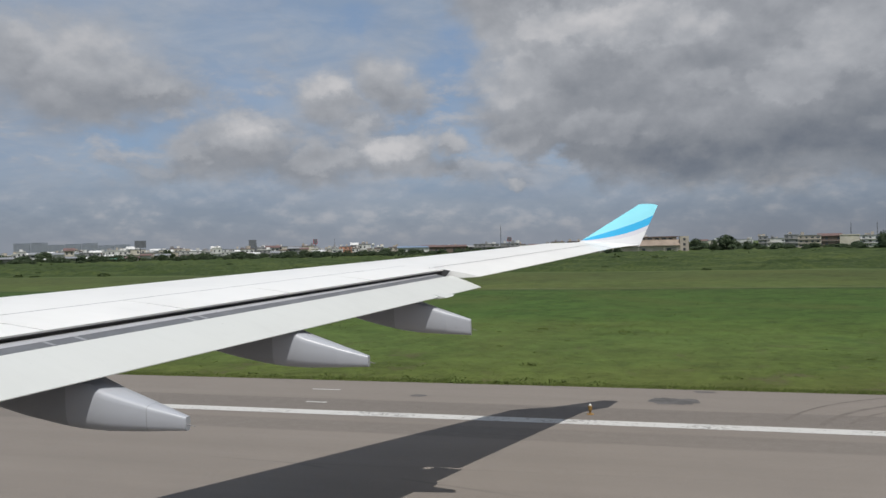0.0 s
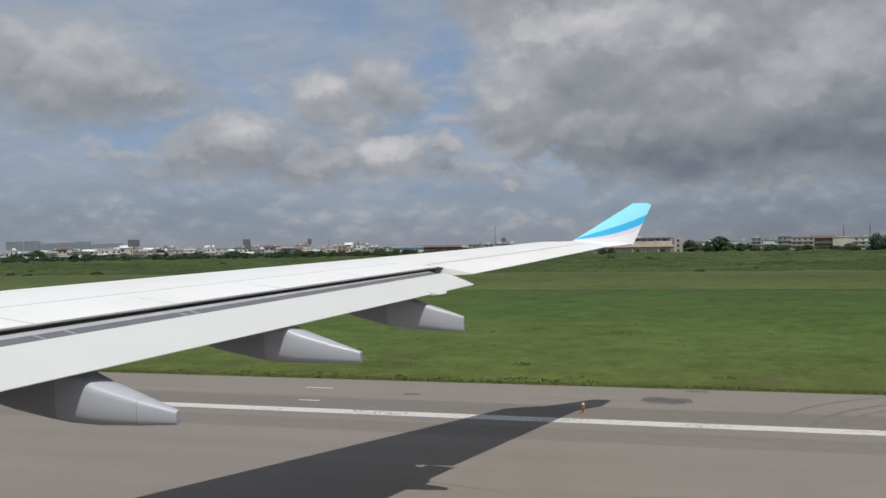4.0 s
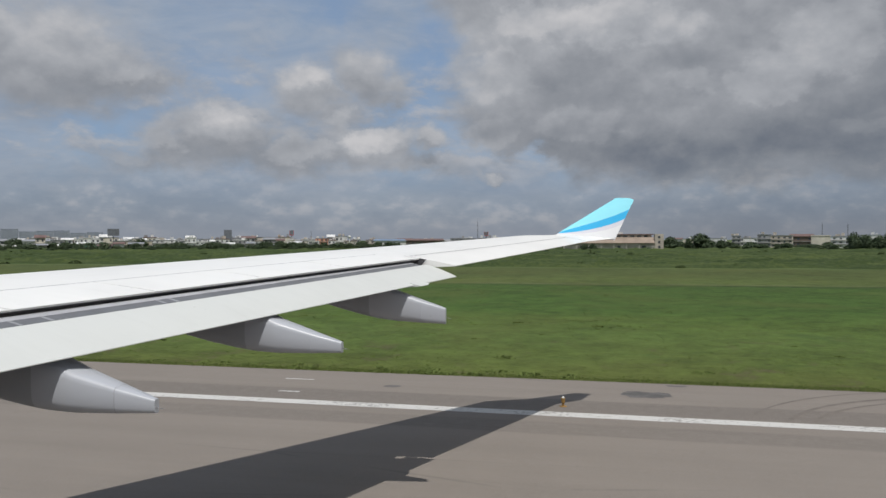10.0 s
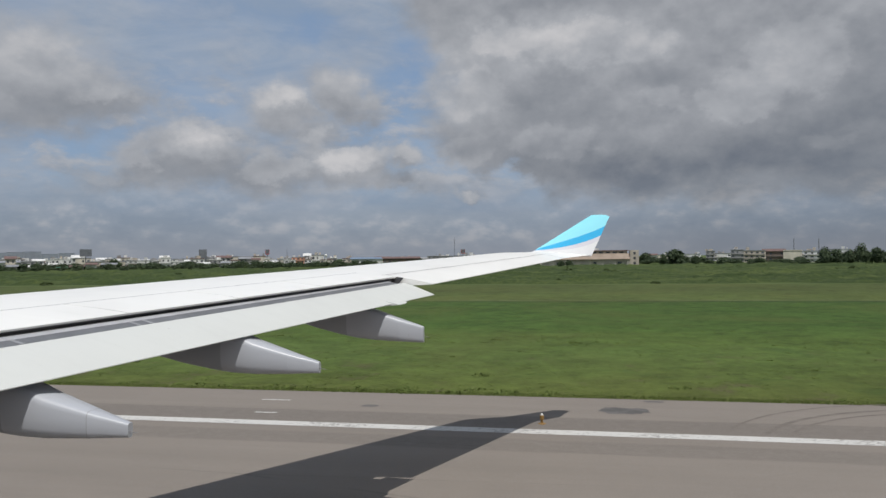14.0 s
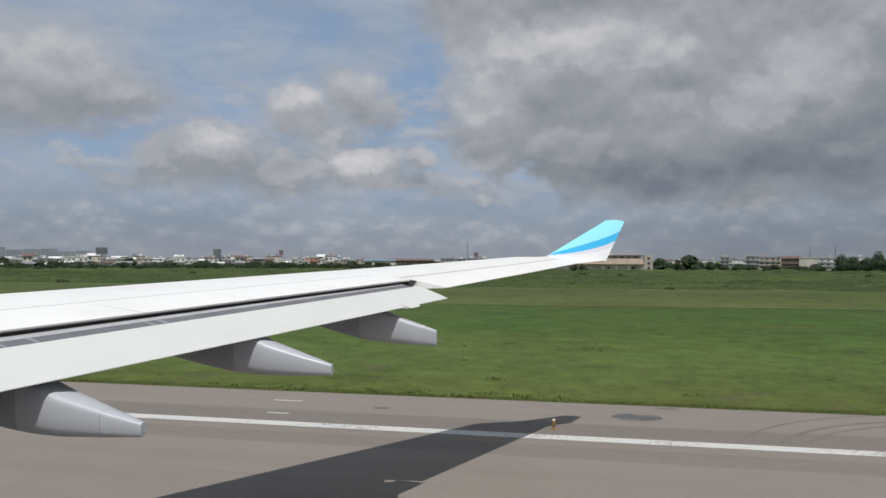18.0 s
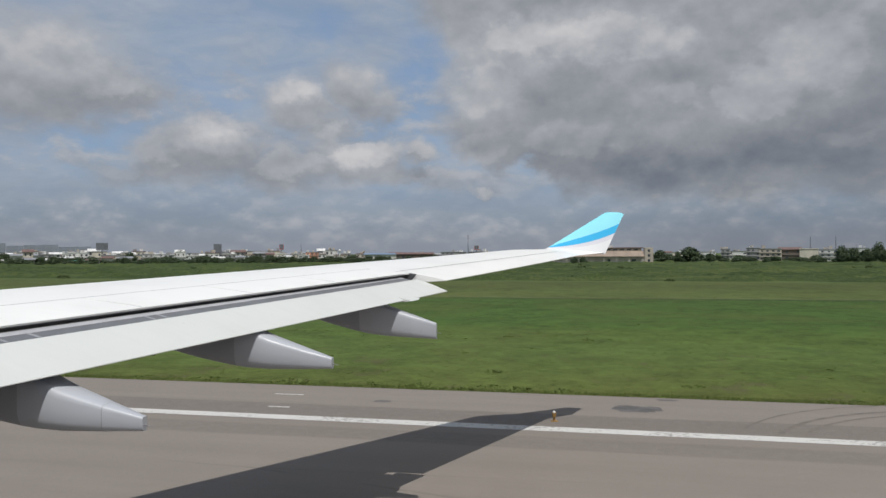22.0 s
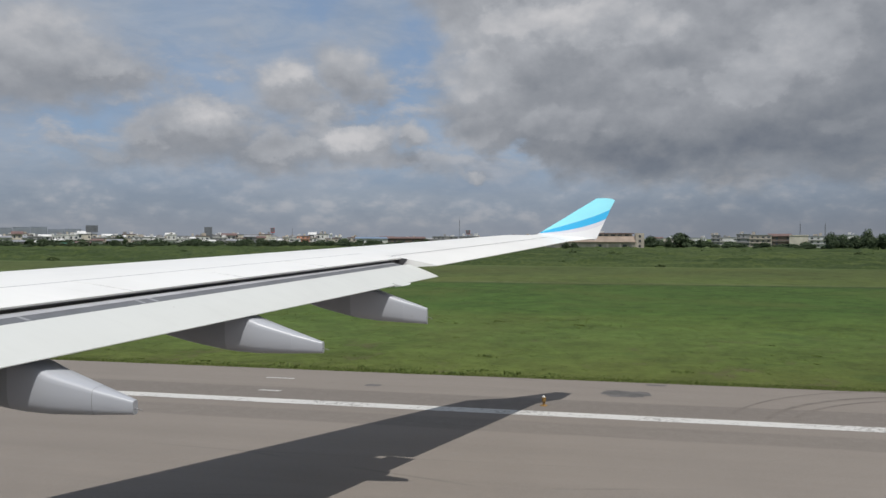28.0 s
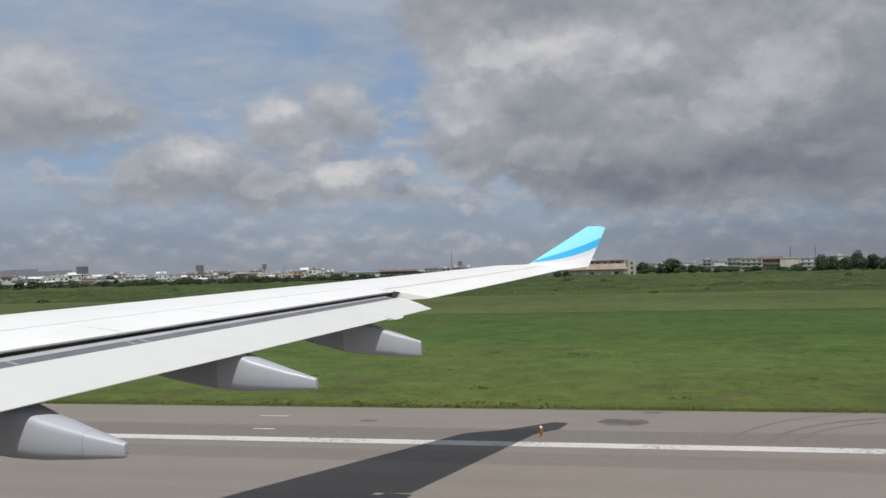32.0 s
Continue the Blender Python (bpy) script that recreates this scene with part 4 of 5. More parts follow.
def blades(n, w0, w1, tall, power, fan):
    w = w0 + (w1 - w0) * rng.random(n) ** power
    s = -0.62 * w * 1.05 - 6 + rng.random(n) * (1.08 * w + 14)
    patch = np.sin(s * 0.31 + 2 * np.sin(w * 0.23)) * np.sin(w * 0.9 + s * 0.05)
    h = tall * (0.45 + rng.random(n) * 0.8) * (1 + 0.35 * patch)
    a = rng.random(n) * 2 * np.pi
    lean = rng.normal(0, 0.45, n) * h
    wide = fan * (0.6 + 0.8 * rng.random(n))
    z = falls(w)
    dx, dy = np.cos(a) * wide, np.sin(a) * wide
    p0 = np.stack([s - dx, w - dy, z], 1)
    p1 = np.stack([s + dx, w + dy, z], 1)
    p2 = np.stack([s + lean, w + rng.normal(0, 0.4, n) * h, z + h], 1)
    return np.stack([p0, p1, p2], 1)


def tussocks(n, w0, w1, power, per, tall):
    """Bunches of soft blades bent over, thicker in drifts."""
    w = w0 + (w1 - w0) * rng.random(n) ** power
    s = -0.62 * w * 1.05 - 8 + rng.random(n) * (1.08 * w + 18)
    keep = value_noise(s, w, 5, 3, 8) * 0.5 + value_noise(s, w, 17, 6, 9) * 0.3 + rng.random(n) * 0.5 > 0.60
    size = np.repeat(0.5 + rng.random(keep.sum()) ** 2 * 1.2, per)
    w, s = np.repeat(w[keep], per), np.repeat(s[keep], per)
    m = len(w)
    a = rng.random(m) * 2 * np.pi
    r = rng.random(m) ** 0.5 * tall * size * 5.0
    h = tall * size * (0.4 + 0.8 * rng.random(m))
    root = np.stack([s + np.cos(a) * r, w + np.sin(a) * r, falls(w)], 1)
    t = rng.random(m) * 2 * np.pi
    side = np.stack([-np.sin(t), np.cos(t), 0 * t], 1) * (tall * 0.45)
    tip = root + np.stack([np.cos(t) * h * 1.5, np.sin(t) * h * 1.5, h], 1)
    return np.stack([root - side, root + side, tip], 1)


tufts = np.concatenate([blades(18000, 34.02, 35.1, 0.055, 1.2, 0.02), blades(6000, 34.4, 36, 0.035, 1.6, 0.02),
                        tussocks(5000, 34.5, 62, 1.2, 22, 0.03), tussocks(2500, 55, 125, 1.0, 18, 0.04), tussocks(90, 34.2, 36.0, 1.0, 90, 0.075), tussocks(60, 36, 60, 1.0, 90, 0.07)])
g = stuff("grass_blades", tufts, 3, M["blade"], "short green grass blades beside the runway", "grass")
g.matrix_basis = LAY


def clumps(n, w0, w1, power, tall, size, per):
    """Leafy mounds: quads scattered over low domes."""
    w = w0 + (w1 - w0) * rng.random(n) ** power
    s = -0.95 * w - 20 + rng.random(n) * (1.55 * w + 50)
    r = size * (0.5 + rng.random(n))
    h = tall * (0.35 + rng.random(n) ** 2 * 1.0)
    c = np.repeat(np.stack([s, w, falls(w)], 1), per, 0)
    rr, hh = np.repeat(r, per), np.repeat(h, per)
    a = rng.random(n * per) * 2 * np.pi
    q = rng.random(n * per) ** 0.5
    up = np.sqrt(np.clip(1 - q * q, 0, 1)) * (0.55 + 0.5 * rng.random(n * per))
    mid = c + np.stack([np.cos(a) * q * rr, np.sin(a) * q * rr, up * hh], 1)
    leaf = np.repeat(r * 0.12, per)[:, None]
    t = rng.random(n * per) * 2 * np.pi
    e1 = np.stack([np.cos(t), np.sin(t), rng.normal(0, 0.35, n * per)], 1)
    e2 = np.stack([-np.sin(t), np.cos(t), rng.normal(0, 0.55, n * per)], 1)
    e1, e2 = e1 * leaf, e2 * leaf * 0.7
    return np.stack([mid - e1, mid + e2, mid + e1, mid - e2], 1)


def thicket():
    ss, ws = np.arange(-430, 340, 1.1), np.concatenate([np.arange(172, 250, 1.0), np.arange(250, 452, 2.4)])
    s, w = np.meshgrid(ss, ws)
    h = 1.1 * value_noise(s, w, 9, 6, 1) ** 2 + 1.0 * value_noise(s, w, 3.1, 2.6, 2) ** 3 + 0.35 * value_noise(s, w, 40, 16, 3) + 0.22 * value_noise(s, w, 1.3, 1.3, 4)
    h *= np.clip((w - 172 - 7 * value_noise(s, w, 12, 300, 5)) / 5, 0, 1)
    z = falls(w) + h - 0.02
    k, n = len(ss), len(ws)
    me = bpy.data.meshes.new("thicket")
    idx = np.arange(k * n).reshape(n, k)
    faces = np.stack([idx[:-1, :-1], idx[:-1, 1:], idx[1:, 1:], idx[1:, :-1]], -1).reshape(-1, 4)
    me.from_pydata(np.stack([s, w, z], -1).reshape(-1, 3).tolist(), [], faces.tolist())
    me.materials.append(M["thicket"])
    for p in me.polygons:
        p.use_smooth = True
    ob = tagged(new("thicket", me), "rough dark green thicket beyond the mown grass", "bushes", "", "stuff")
    ob.matrix_basis = LAY


thicket()
scrub = np.concatenate([clumps(170, 174, 230, 1.0, 0.9, 1.2, 300), clumps(150, 230, 330, 1.0, 1.3, 1.8, 240), clumps(160, 330, 450, 1.0, 2.0, 2.2, 120)])
g = stuff("scrub", scrub, 4, M["scrub"], "scattered dark green bushes in the thicket", "bushes")
g.matrix_basis = LAY


def tree_kind(seed, leaves):
    """A tree one metre high and about one wide: tapered trunk, limbs, leafy crown with gaps."""
    r = np.random.default_rng(seed)
    bm = bmesh.new()
    rod(bm, (0, 0, -0.02), (0.01, 0.0, 0.45), 0.03, 0.018, 8)
    heads = []
    for i in range(12):
        a, el = r.random() * 6.28, -0.1 + r.random() * 1.2
        d = Vector((math.cos(a) * math.cos(el), math.sin(a) * math.cos(el), math.sin(el)))
        p0 = Vector((0.005, 0, 0.14 + 0.028 * i))
        p1 = p0 + d * (0.2 + 0.16 * r.random())
        rod(bm, p0, p1, 0.012, 0.005, 6)
        heads.append((p1, 0.15 + 0.12 * r.random()))
    heads += [(Vector((0, 0, 0.74)), 0.24), (Vector((0, 0, 0.5)), 0.36), (Vector((0.05, 0, 0.55)), 0.36), (Vector((-0.05, 0.04, 0.4)), 0.34)]
    quads = []
    for _ in range(leaves):
        c, s = heads[int(r.random() * len(heads))]
        d = r.normal(0, 1, 3)
        d /= np.linalg.norm(d)
        m = np.array(c) + d * s * (0.5 + 0.5 * r.random()) * np.array((1.15, 1.15, 0.85))
        m[2] = min(max(m[2], 0.03), 1.0)
        e1 = r.normal(0, 1, 3)
        e2 = np.cross(e1, d) + r.normal(0, 0.3, 3)
        e1, e2 = e1 / np.linalg.norm(e1) * 0.044, e2 / np.linalg.norm(e2) * 0.034
        quads += [m - e1, m + e2, m + e1, m - e2]
    trunk = bpy.data.meshes.new("trunk")
    bm.to_mesh(trunk)
    bm.free()
    trunk.materials.append(M["bark"])
    crown = bpy.data.meshes.new("crown")
    crown.from_pydata([tuple(q) for q in quads], [], [(i, i + 1, i + 2, i + 3) for i in range(0, len(quads), 4)])
    crown.materials.append(M["leaf"])
    return trunk, crown


KINDS = [tree_kind(s, 2300) for s in (3, 11, 27, 41, 58)]


def spot(bearing, d):
    """The place at that bearing from straight abeam (degrees, towards the tail) and distance."""
    a = radians(bearing - 1.3)
    return d * math.sin(a), d * math.cos(a)


def tree(bearing, d, tall, wide, kind):
    x, y = spot(bearing, d)
    t = empty("tree", pose(x, y, -0.6, 0, 0, (bearing * 77) % 360) @ Matrix.Diagonal((wide, wide, tall, 1)), "dark green leafy tree on the town side of the airfield", "tree")
    for name, me in zip(("trunk", "crown"), KINDS[kind % len(KINDS)]):
        hang(new(name, me), t)
    return t


TREES = [
    (-38.66, 560, 7.9, 10.5), (-31.03, 560, 7.9, 8.9), (-29.84, 500, 3.8, 10.8), (-29.04, 500, 3.8, 10.1),
    (-28.0, 500, 3.4, 9.4), (-26.73, 520, 2.9, 8.3), (-24.83, 520, 2.9, 7.5), (-23.36, 520, 3.3, 9.8),
    (-21.99, 520, 2.9, 9.0), (-20.0, 500, 3.8, 9.4), (-17.59, 500, 3.8, 10.1), (-16.58, 500, 3.8, 7.9),
    (-14.12, 520, 3.3, 9.0), (0.32, 392, 4.0, 3.4), (0.92, 392, 4.3, 4.0), (4.67, 440, 6.3, 8.3),
    (5.37, 450, 4.7, 7.8), (6.33, 480, 7.7, 9.0), (6.91, 470, 5.3, 6.1), (7.44, 450, 6.9, 4.2),
    (8.27, 460, 9.6, 11.3), (8.94, 500, 5.6, 7.2), (9.61, 480, 5.6, 6.2), (11.51, 440, 4.7, 7.6),
    (13.22, 430, 3.8, 4.3), (13.78, 440, 4.4, 7.0), (15.57, 450, 3.4, 6.5), (16.58, 450, 3.4, 6.5),
    (17.74, 430, 9.4, 7.4), (18.48, 440, 8.2, 7.6), (19.35, 430, 7.9, 9.3), (19.89, 430, 11.0, 7.4),
    (20.76, 440, 8.8, 8.3), (21.68, 450, 8.2, 9.7), (-39.85, 540, 5.5, 10.1), (-41.06, 540, 6.3, 11.7)]
for i, (b, d, tall, wide) in enumerate(TREES):
    tree(b, d, tall * 1.08, wide * 1.12, i)
for i in range(26):
    tree(24 + i * 1.3 + random.uniform(-0.4, 0.4), random.uniform(470, 540), random.uniform(5, 8.5), random.uniform(6, 10), i)
for i in range(46):
    tree(-42 + i * 1.36 + random.uniform(-0.5, 0.5), random.uniform(475, 640), random.uniform(3.2, 6.0), random.uniform(7, 13), i)
for i in range(34):
    tree(-41.5 + i * 0.95 + random.uniform(-0.45, 0.45), random.uniform(448, 470), random.uniform(2.6, 5.4), random.uniform(5, 9), i + 3)
for i in range(44):
    tree(-42 + i * 0.78 + random.uniform(-0.4, 0.4), random.uniform(475, 530), random.uniform(3.2, 5.8), random.uniform(6, 11), i + 2)
for i in range(18):
    tree(4.5 + i * 1.0 + random.uniform(-0.4, 0.4), random.uniform(455, 520), random.uniform(2.2, 4.2), random.uniform(6, 11), i + 2)
for i in range(40):
    tree(-42 + i * 0.85 + random.uniform(-0.4, 0.4), random.uniform(640, 690), random.uniform(4.0, 6.5), random.uniform(8, 14), i + 1)

# ---------------------------------------------------------------- town beyond the field
PANE = bpy.data.meshes.new("window")
bmw = box(bmesh.new(), -0.5, 0.5, -0.06, 0.06, 0.0, 1.0)
bmw.to_mesh(PANE)
bmw.free()
PANE.materials.append(M["dark_window"])


def building(bearing, d, wide, tall, wall, roof="r_grey", storeys=2, pitched=False, label="", windows=True, deep=12.0, shade=True, name="building"):
    """A house or block facing the airfield, its foot on the ground."""
    x, y = spot(bearing, d)
    top = empty(name, pose(x, y, -0.62, 0, 0, -bearing), label or "pale low-rise town building with dark windows", "building")
    rs = random.Random(int(bearing * 100) + int(d))
    bm = bmesh.new()
    box(bm, -wide / 2, wide / 2, 0, deep, 0, tall)
    part("wall", bm, M[wall], top)
    bm = bmesh.new()
    if pitched:
        o, h = 0.8, tall * 0.2
        pts = [(-wide / 2 - o, -o, tall - 0.1), (wide / 2 + o, -o, tall - 0.1), (wide / 2 + o, deep / 2, tall + h), (-wide / 2 - o, deep / 2, tall + h), (-wide / 2 - o, deep + o, tall - 0.1), (wide / 2 + o, deep + o, tall - 0.1)]
        vs = [bm.verts.new(p) for p in pts] + [bm.verts.new((p[0], p[1], p[2] - 0.25)) for p in pts]
        for f in ((0, 1, 2, 3), (3, 2, 5, 4), (7, 6, 9, 8), (8, 9, 10, 11), (0, 6, 7, 1), (1, 7, 8, 2), (2, 8, 11, 5), (5, 11, 10, 4), (4, 10, 9, 3), (3, 9, 6, 0)):
            bm.faces.new([vs[i] for i in f])
    else:
        box(bm, -wide / 2 - 0.3, wide / 2 + 0.3, -0.3, deep + 0.3, tall + 0.003, tall + 0.45)
    rf = part("roof", bm, M[roof], top)
    if not pitched and windows:
        for _ in range(rs.randint(1, 3)):
            cx, w, h = rs.uniform(-wide * 0.4, wide * 0.4), rs.uniform(1.2, 3.0), rs.uniform(0.8, 2.2)
            part("roof_box", box(bmesh.new(), cx - w / 2, cx + w / 2, 2, 4.5, tall + 0.452, tall + 0.45 + h), M[rs.choice(["w_grey", "w_white", "w_beige"])], rf)
        ax = rs.uniform(-wide * 0.4, wide * 0.4)
        part("roof_aerial", rod(bmesh.new(), (ax, 1.5, tall + 0.452), (ax, 1.5, tall + rs.uniform(2.0, 3.6)), 0.06, 0.03, 5), M["board"], rf)
    if windows:
        n = max(2, int(wide / 3.2))
        for s in range(storeys):
            z = tall * (s + 0.32) / storeys
            for i in range(n):
                if rs.random() < 0.12:
                    continue
                o = hang(new("window", PANE), top)
                o.matrix_basis = pose(-wide / 2 + wide * (i + 0.5) / n, -0.03, z) @ Matrix.Diagonal((wide / n * rs.uniform(0.28, 0.55), 1, tall / storeys * 0.40, 1))
            if shade and s:
                part("ledge", box(bmesh.new(), -wide / 2, wide / 2, -0.7, -0.002, tall * s / storeys, tall * s / storeys + 0.18), M["w_grey"], top)
    return top


TOWN = [
    (-37.41, 640, 25.4, 5.8, "w_white", "r_grey", 1, True, "low white shed with a grey pitched roof"),
    (-34.8, 700, 49.0, 5.3, "w_brown", "r_red", 2, True, "brown-walled long building with a rust-red roof"),
    (-34.15, 480, 8.7, 2.5, "w_white", "r_green", 1, True, "small hut with a bright green roof"),
    (-33.3, 480, 6.6, 3.2, "w_white", "r_red", 1, True, "small white hut with a red roof"),
    (-31.56, 600, 26.0, 5.4, "w_beige", "r_grey", 2, False, "beige two-storey town block with a cluttered roof"),
    (-29.51, 620, 20.6, 5.9, "w_white", "r_grey", 3, False, "white three-storey town block with dark windows"),
    (-26.39, 660, 21.9, 6.8, "w_white", "r_grey", 3, False, "white three-storey town block with dark windows"),
    (-24.6, 690, 21.9, 7.8, "w_white", "r_grey", 3, False, "white three-storey town block with dark windows"),
    (-22.85, 650, 21.6, 8.2, "w_cream", "r_grey", 3, False, "cream three-storey town block with dark windows"),
    (-21.24, 680, 15.7, 6.8, "w_white", "r_grey", 3, False, "white three-storey town block with dark windows"),
    (-19.86, 640, 15.2, 5.4, "w_cream", "r_grey", 3, False, "cream three-storey town block with dark windows"),
    (-18.72, 620, 9.8, 7.2, "w_orange", "r_grey", 3, False, "salmon-coloured plastered three-storey town house"),
    (-8.45, 640, 20.8, 6.9, "w_grey", "r_grey", 3, False, "grey concrete block with dark windows"),
    (-6.73, 640, 15.7, 7.1, "w_grey", "r_grey", 3, False, "grey concrete block with dark windows"),
    (10.6, 720, 7.3, 8.8, "w_grey", "r_grey", 3, False, "grey concrete block with dark windows"),
    (12.38, 640, 9.8, 9.2, "w_grey", "r_grey", 3, False, "white three-storey town block with dark windows"),
    (13.46, 600, 14.5, 8.4, "w_beige", "r_grey", 3, False, "grey concrete block with dark windows"),
    (14.65, 640, 15.2, 8.2, "w_brown", "r_red", 2, True, "brown-walled long building with a rust-red roof"),
    (15.82, 560, 11.0, 8.0, "w_cream", "w_cream", 2, False, "cream block with a blank sunlit wall", False),
    (17.2, 580, 15.5, 7.6, "w_white", "r_grey", 3, False, "white three-storey town block with dark windows"),
    (18.62, 700, 16.2, 8.9, "w_white", "r_grey", 3, False, "white three-storey town block with dark windows"),
]
for spec in TOWN:
    building(*spec)
# smaller houses crowded in between
for i in range(64):
    b = -41.5 + i * 0.40 + random.uniform(-0.25, 0.25)
    building(b, random.uniform(590, 700), random.uniform(5, 11), random.uniform(4.6, 8.8), random.choice(["w_white", "w_white", "w_white", "w_white", "w_cream", "w_grey"]), random.choice(["r_grey", "r_red", "w_white", "w_white"]), 2, random.random() < 0.35, "small white town house half hidden by trees")
for i in range(16):
    b = -15.5 + i * 0.95 + random.uniform(-0.3, 0.3)
    building(b, random.uniform(640, 760), random.uniform(6, 14), random.uniform(4.6, 7.6), random.choice(["w_white", "w_cream", "w_grey", "w_beige"]), random.choice(["r_grey", "r_red", "w_grey"]), 2, random.random() < 0.4, "small pale town house half hidden by trees")
for i in range(12):
    b = 5 + i * 1.5 + random.uniform(-0.4, 0.4)
    building(b, random.uniform(720, 860), random.uniform(10, 20), random.uniform(4.0, 7.0), random.choice(["w_white", "w_cream", "w_grey"]), random.choice(["r_grey", "r_red"]), 2, random.random() < 0.4, "small pale town house half hidden by trees")
# small huts and tents before the trees
for i in range(14):
    b = -40.5 + i * 1.55 + random.uniform(-0.5, 0.5)
    building(b, random.uniform(500, 560), random.uniform(4.0, 8.0), random.uniform(2.6, 4.6), random.choice(["w_white", "w_white", "w_cream", "w_grey"]), random.choice(["r_grey", "w_white", "r_red", "w_white"]), 1, True, "small white hut under the trees", random.random() < 0.4, 8.0)
# long sheds with coloured roofs
building(-13.8, 600, 24, 5.6, "w_white", "r_blue", 1, True, "long white shed with a blue sheet roof", deep=14)
building(-11.3, 600, 28, 5.8, "w_brown", "r_red", 1, True, "long brown shed with a rust-red roof", deep=14)


def terminal():
    """The broad beige hall with deep eaves near the field's edge."""
    x, y = spot(2.2, 430)
    top = empty("airfield_hall", pose(x, y, -0.62, 0, 0, -1.8), "broad beige two-storey hall with deep sloping eaves", "building")
    part("wall", box(bmesh.new(), -25.5, 25.5, 0, 16, 0, 4.4), M["w_cream"], top)
    part("upper_wall", box(bmesh.new(), -6, 21.0, 3.2, 16, 4.402, 8.6), M["w_beige"], top)
    bm = bmesh.new()
    vs = [bm.verts.new(p) for p in ((-27, -1.8, 4.3), (22.4, -1.8, 4.3), (22.4, 3.18, 7.2), (-19.0, 3.18, 7.2), (-27, -1.8, 4.0), (22.4, -1.8, 4.0), (22.4, 3.18, 6.8), (-19.0, 3.18, 6.8))]
    for f in ((0, 1, 2, 3), (7, 6, 5, 4), (0, 4, 5, 1), (1, 5, 6, 2), (2, 6, 7, 3), (3, 7, 4, 0)):
        bm.faces.new([vs[i] for i in f])
    part("eave_slab", bm, M["r_tan"], top, "sloping tan sheet eaves")
    part("roof", box(bmesh.new(), -7, 22.0, 2.6, 16.5, 8.602, 9.0), M["r_red"], top)
    part("roof_box", box(bmesh.new(), -4.0, 6.0, 4, 9, 9.003, 10.1), M["w_white"], top, "white roof-top plant box")
    tower = part("stair_tower", box(bmesh.new(), 22.5, 27.0, -0.6, 12, 0, 8.9), M["w_beige"], top, "beige stair tower")
    for z in (1.4, 4.0, 6.6):
        o = hang(new("window", PANE), tower)
        o.matrix_basis = pose(24.8, -0.63, z) @ Matrix.Diagonal((1.2, 1, 1.3, 1))
    for x0, wide in ((-15, 3.0), (4, 1.6), (17, 2.2)):
        o = hang(new("window", PANE), top)
        o.matrix_basis = pose(x0, -0.03, 1.4) @ Matrix.Diagonal((wide, 1, 1.4, 1))
    for i in range(7):
        o = hang(new("window", PANE), top)
        o.matrix_basis = pose(-3.5 + i * 3.6, 3.17, 7.4) @ Matrix.Diagonal((2.2, 1, 0.8, 1))
    for i in range(8):
        part("pillar", box(bmesh.new(), -25.2 + i * 6.6, -24.8 + i * 6.6, -1.4, -1.1, 0, 4.02), M["w_cream"], top)


terminal()


def billboard(bearing, d, foot, wide, tall, board="board", legs=1):
    x, y = spot(bearing, d)
    top = empty("billboard", pose(x, y, -0.62, 0, 0, -bearing), "dark billboard on a steel post above the roofs", "billboard")
    for i in range(legs):
        dx = 0 if legs == 1 else (i - 0.5) * wide * 0.6
        part("post", rod(bmesh.new(), (dx, 0.4, 0), (dx, 0.4, foot + tall * 0.6), 0.35, 0.3, 10), M["board"], top)
    panel = part("panel", box(bmesh.new(), -wide / 2, wide / 2, -0.2, 0.2, foot, foot + tall, 0.04), M[board], top)
    for i in range(3):
        z = foot + tall * (0.12 + 0.3 * i)
        part("panel_strip", box(bmesh.new(), -wide / 2 + 0.2, wide / 2 - 0.2, -0.24, -0.202, z, z + tall * 0.27), M["board"], panel)
    part("catwalk", box(bmesh.new(), -wide / 2, wide / 2, -0.9, -0.205, foot - 0.25, foot - 0.1), M["steel"], panel)
    return top


billboard(-32.76, 560, 9.2, 7.2, 4.6)
billboard(-25.29, 640, 6.6, 6.0, 7.6, legs=2)
billboard(-20.88, 640, 9.8, 3.2, 4.0, "sign_red")
billboard(-6.78, 620, 9.0, 3.4, 3.2, "sign_red")


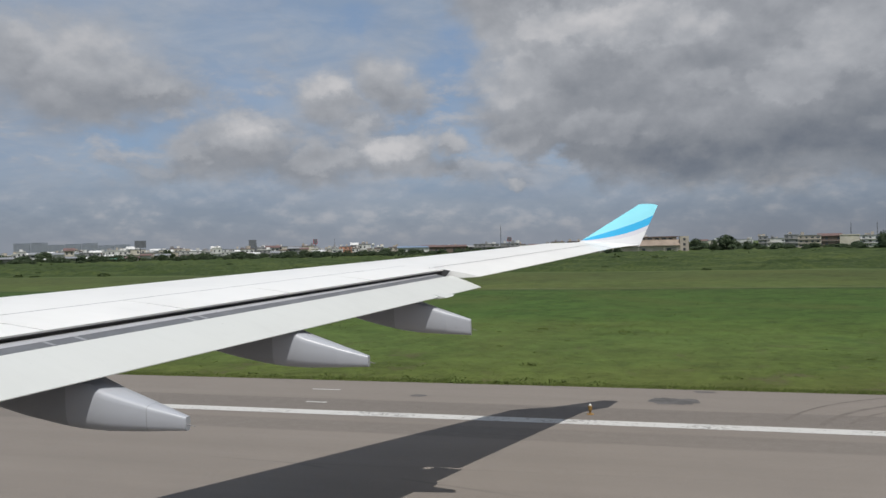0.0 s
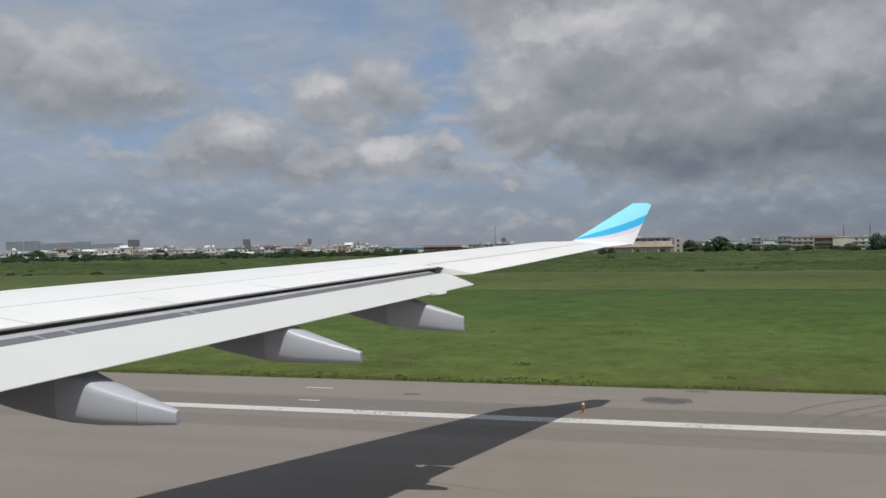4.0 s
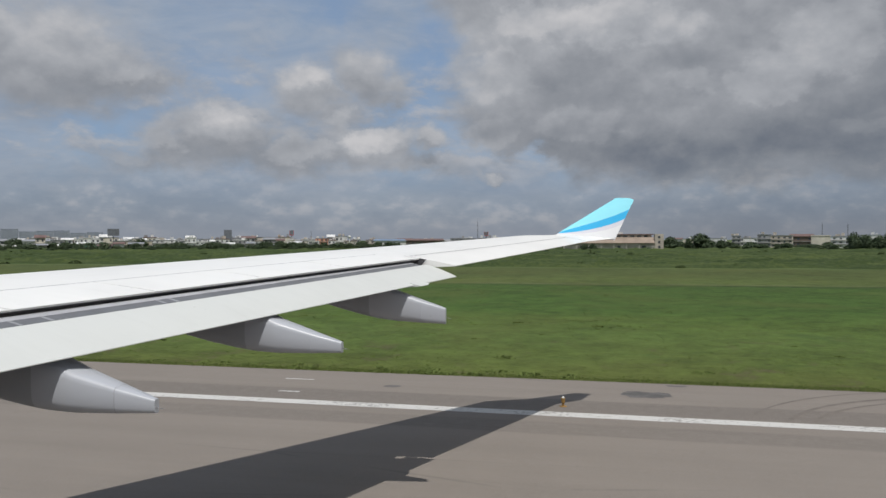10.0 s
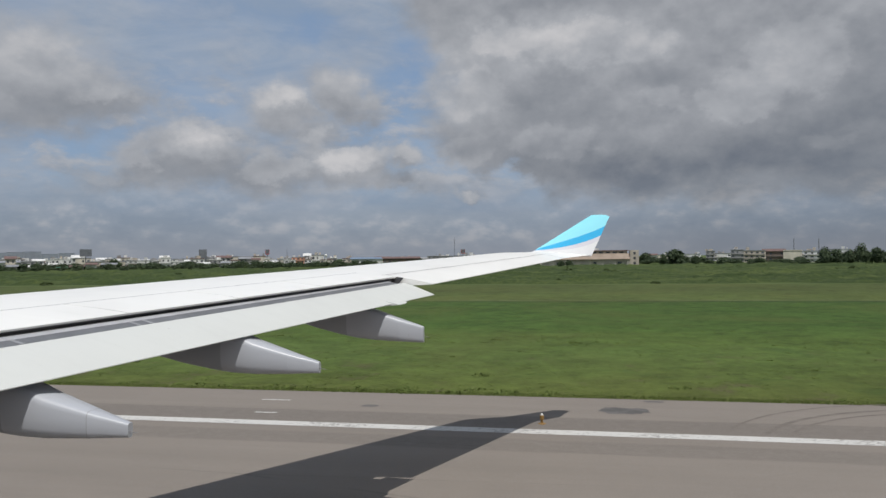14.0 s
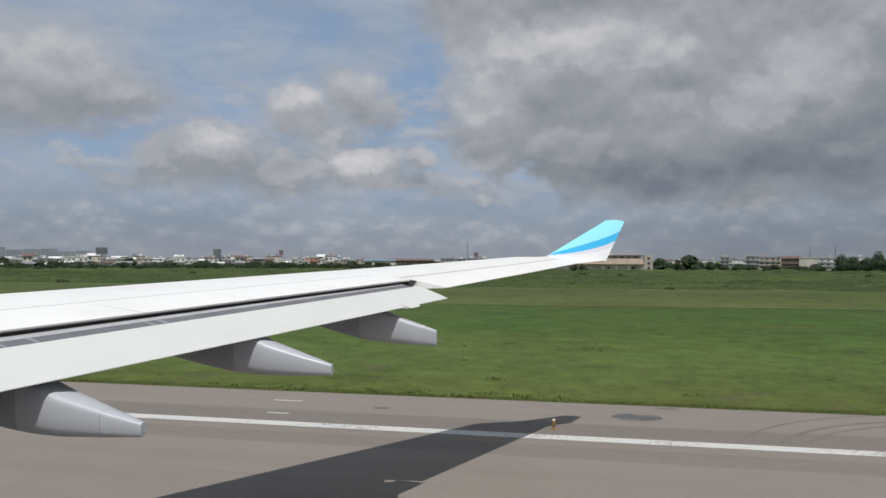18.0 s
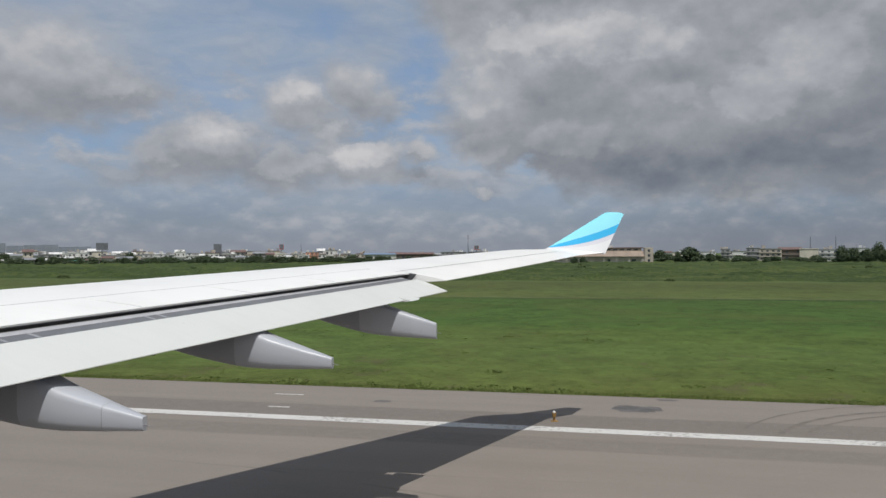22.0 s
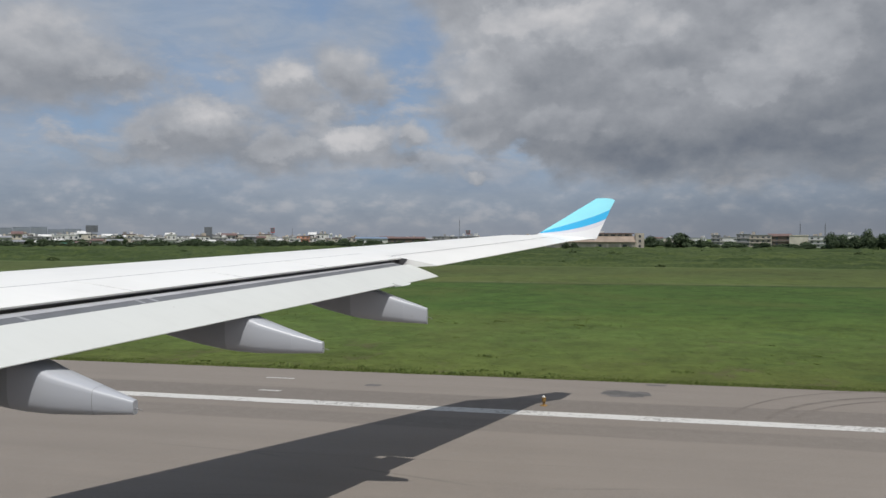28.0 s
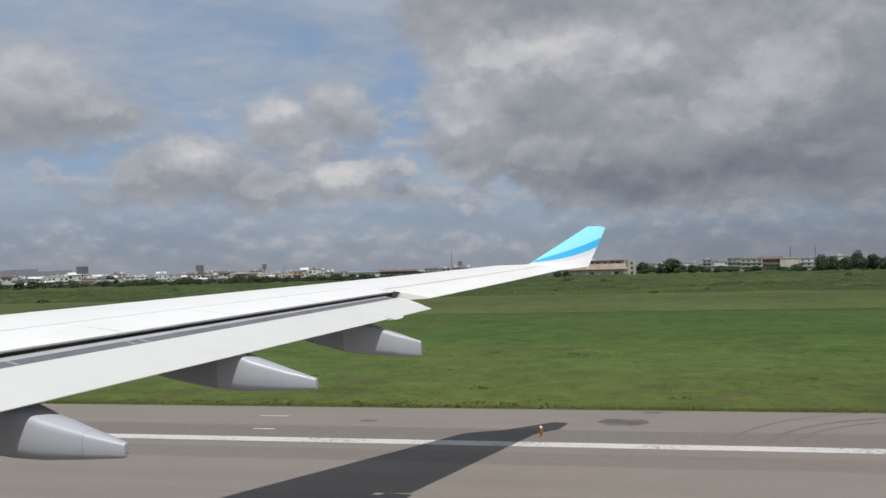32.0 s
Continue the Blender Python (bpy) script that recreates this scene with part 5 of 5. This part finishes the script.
def mast(bearing, d, tall):
    x, y = spot(bearing, d)
    top = empty("lattice_mast", pose(x, y, -0.62), "thin dark lattice radio mast", "mast")
    legs = [Vector((0.55 * math.cos(a), 0.55 * math.sin(a), 0)) for a in (0.3, 2.4, 4.5)]
    for p in legs:
        part("leg", rod(bmesh.new(), p, p * 0.35 + Vector((0, 0, tall)), 0.09, 0.05, 6), M["board"], top)
    bm = bmesh.new()
    n = int(tall / 1.5)
    for i in range(n):
        f, g2 = i / n, (i + 1) / n
        for a, b in ((0, 1), (1, 2), (2, 0)):
            rod(bm, legs[a] * (1 - 0.65 * f) + Vector((0, 0, tall * f)), legs[b] * (1 - 0.65 * g2) + Vector((0, 0, tall * g2)), 0.04, 0.04, 4)
    part("bracing", bm, M["board"], top)
    part("aerial", rod(bmesh.new(), (0, 0, tall - 0.5), (0, 0, tall + 2), 0.05, 0.02, 6), M["board"], top)


mast(-7.40, 620, 20.5)
mast(15.91, 600, 16.5)
mast(17.41, 560, 15.5)
mast(-19.5, 700, 14.0)


def water_tower(bearing, d):
    x, y = spot(bearing, d)
    top = empty("water_tower", pose(x, y, -0.62), "slim white mushroom water tower", "water tower")
    part("shaft", rod(bmesh.new(), (0, 0, 0), (0, 0, 7.6), 0.45, 0.35, 12), M["w_white"], top)
    bm = bmesh.new()
    bmesh.ops.create_uvsphere(bm, u_segments=16, v_segments=10, radius=1.0, matrix=Matrix.Translation((0, 0, 8.3)) @ Matrix.Diagonal((1, 1, 0.95, 1)))
    part("tank", bm, M["w_white"], top, "", True)


water_tower(-16.74, 560)

# far slab blocks, haze painted into their colour, fronts ribbed by balcony stacks
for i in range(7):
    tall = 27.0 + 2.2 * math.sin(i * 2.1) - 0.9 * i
    slab = building(-39.9 + i * 1.0, 1750, 29.5, tall, "hazy", "hazy", 6, False, "far apartment slab with haze painted into its pale colour", False, 18, False)
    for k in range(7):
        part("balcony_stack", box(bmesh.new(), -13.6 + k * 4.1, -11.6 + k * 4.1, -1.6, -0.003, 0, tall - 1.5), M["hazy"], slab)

# the factory and sheds passed before the turn
building(44.0, 620, 26, 16, "w_white", "r_grey", 2, False, "large white factory block with a blue sign panel", deep=20)
building(48.2, 640, 12, 12, "w_cream", "r_grey", 4, False, "narrow cream tower block")
building(55.0, 560, 40, 6.5, "w_orange", "r_red", 1, True, "long salmon shed with a rust-red roof")
building(60.0, 600, 36, 6.0, "w_white", "r_grey", 1, True, "long white shed with a grey roof")
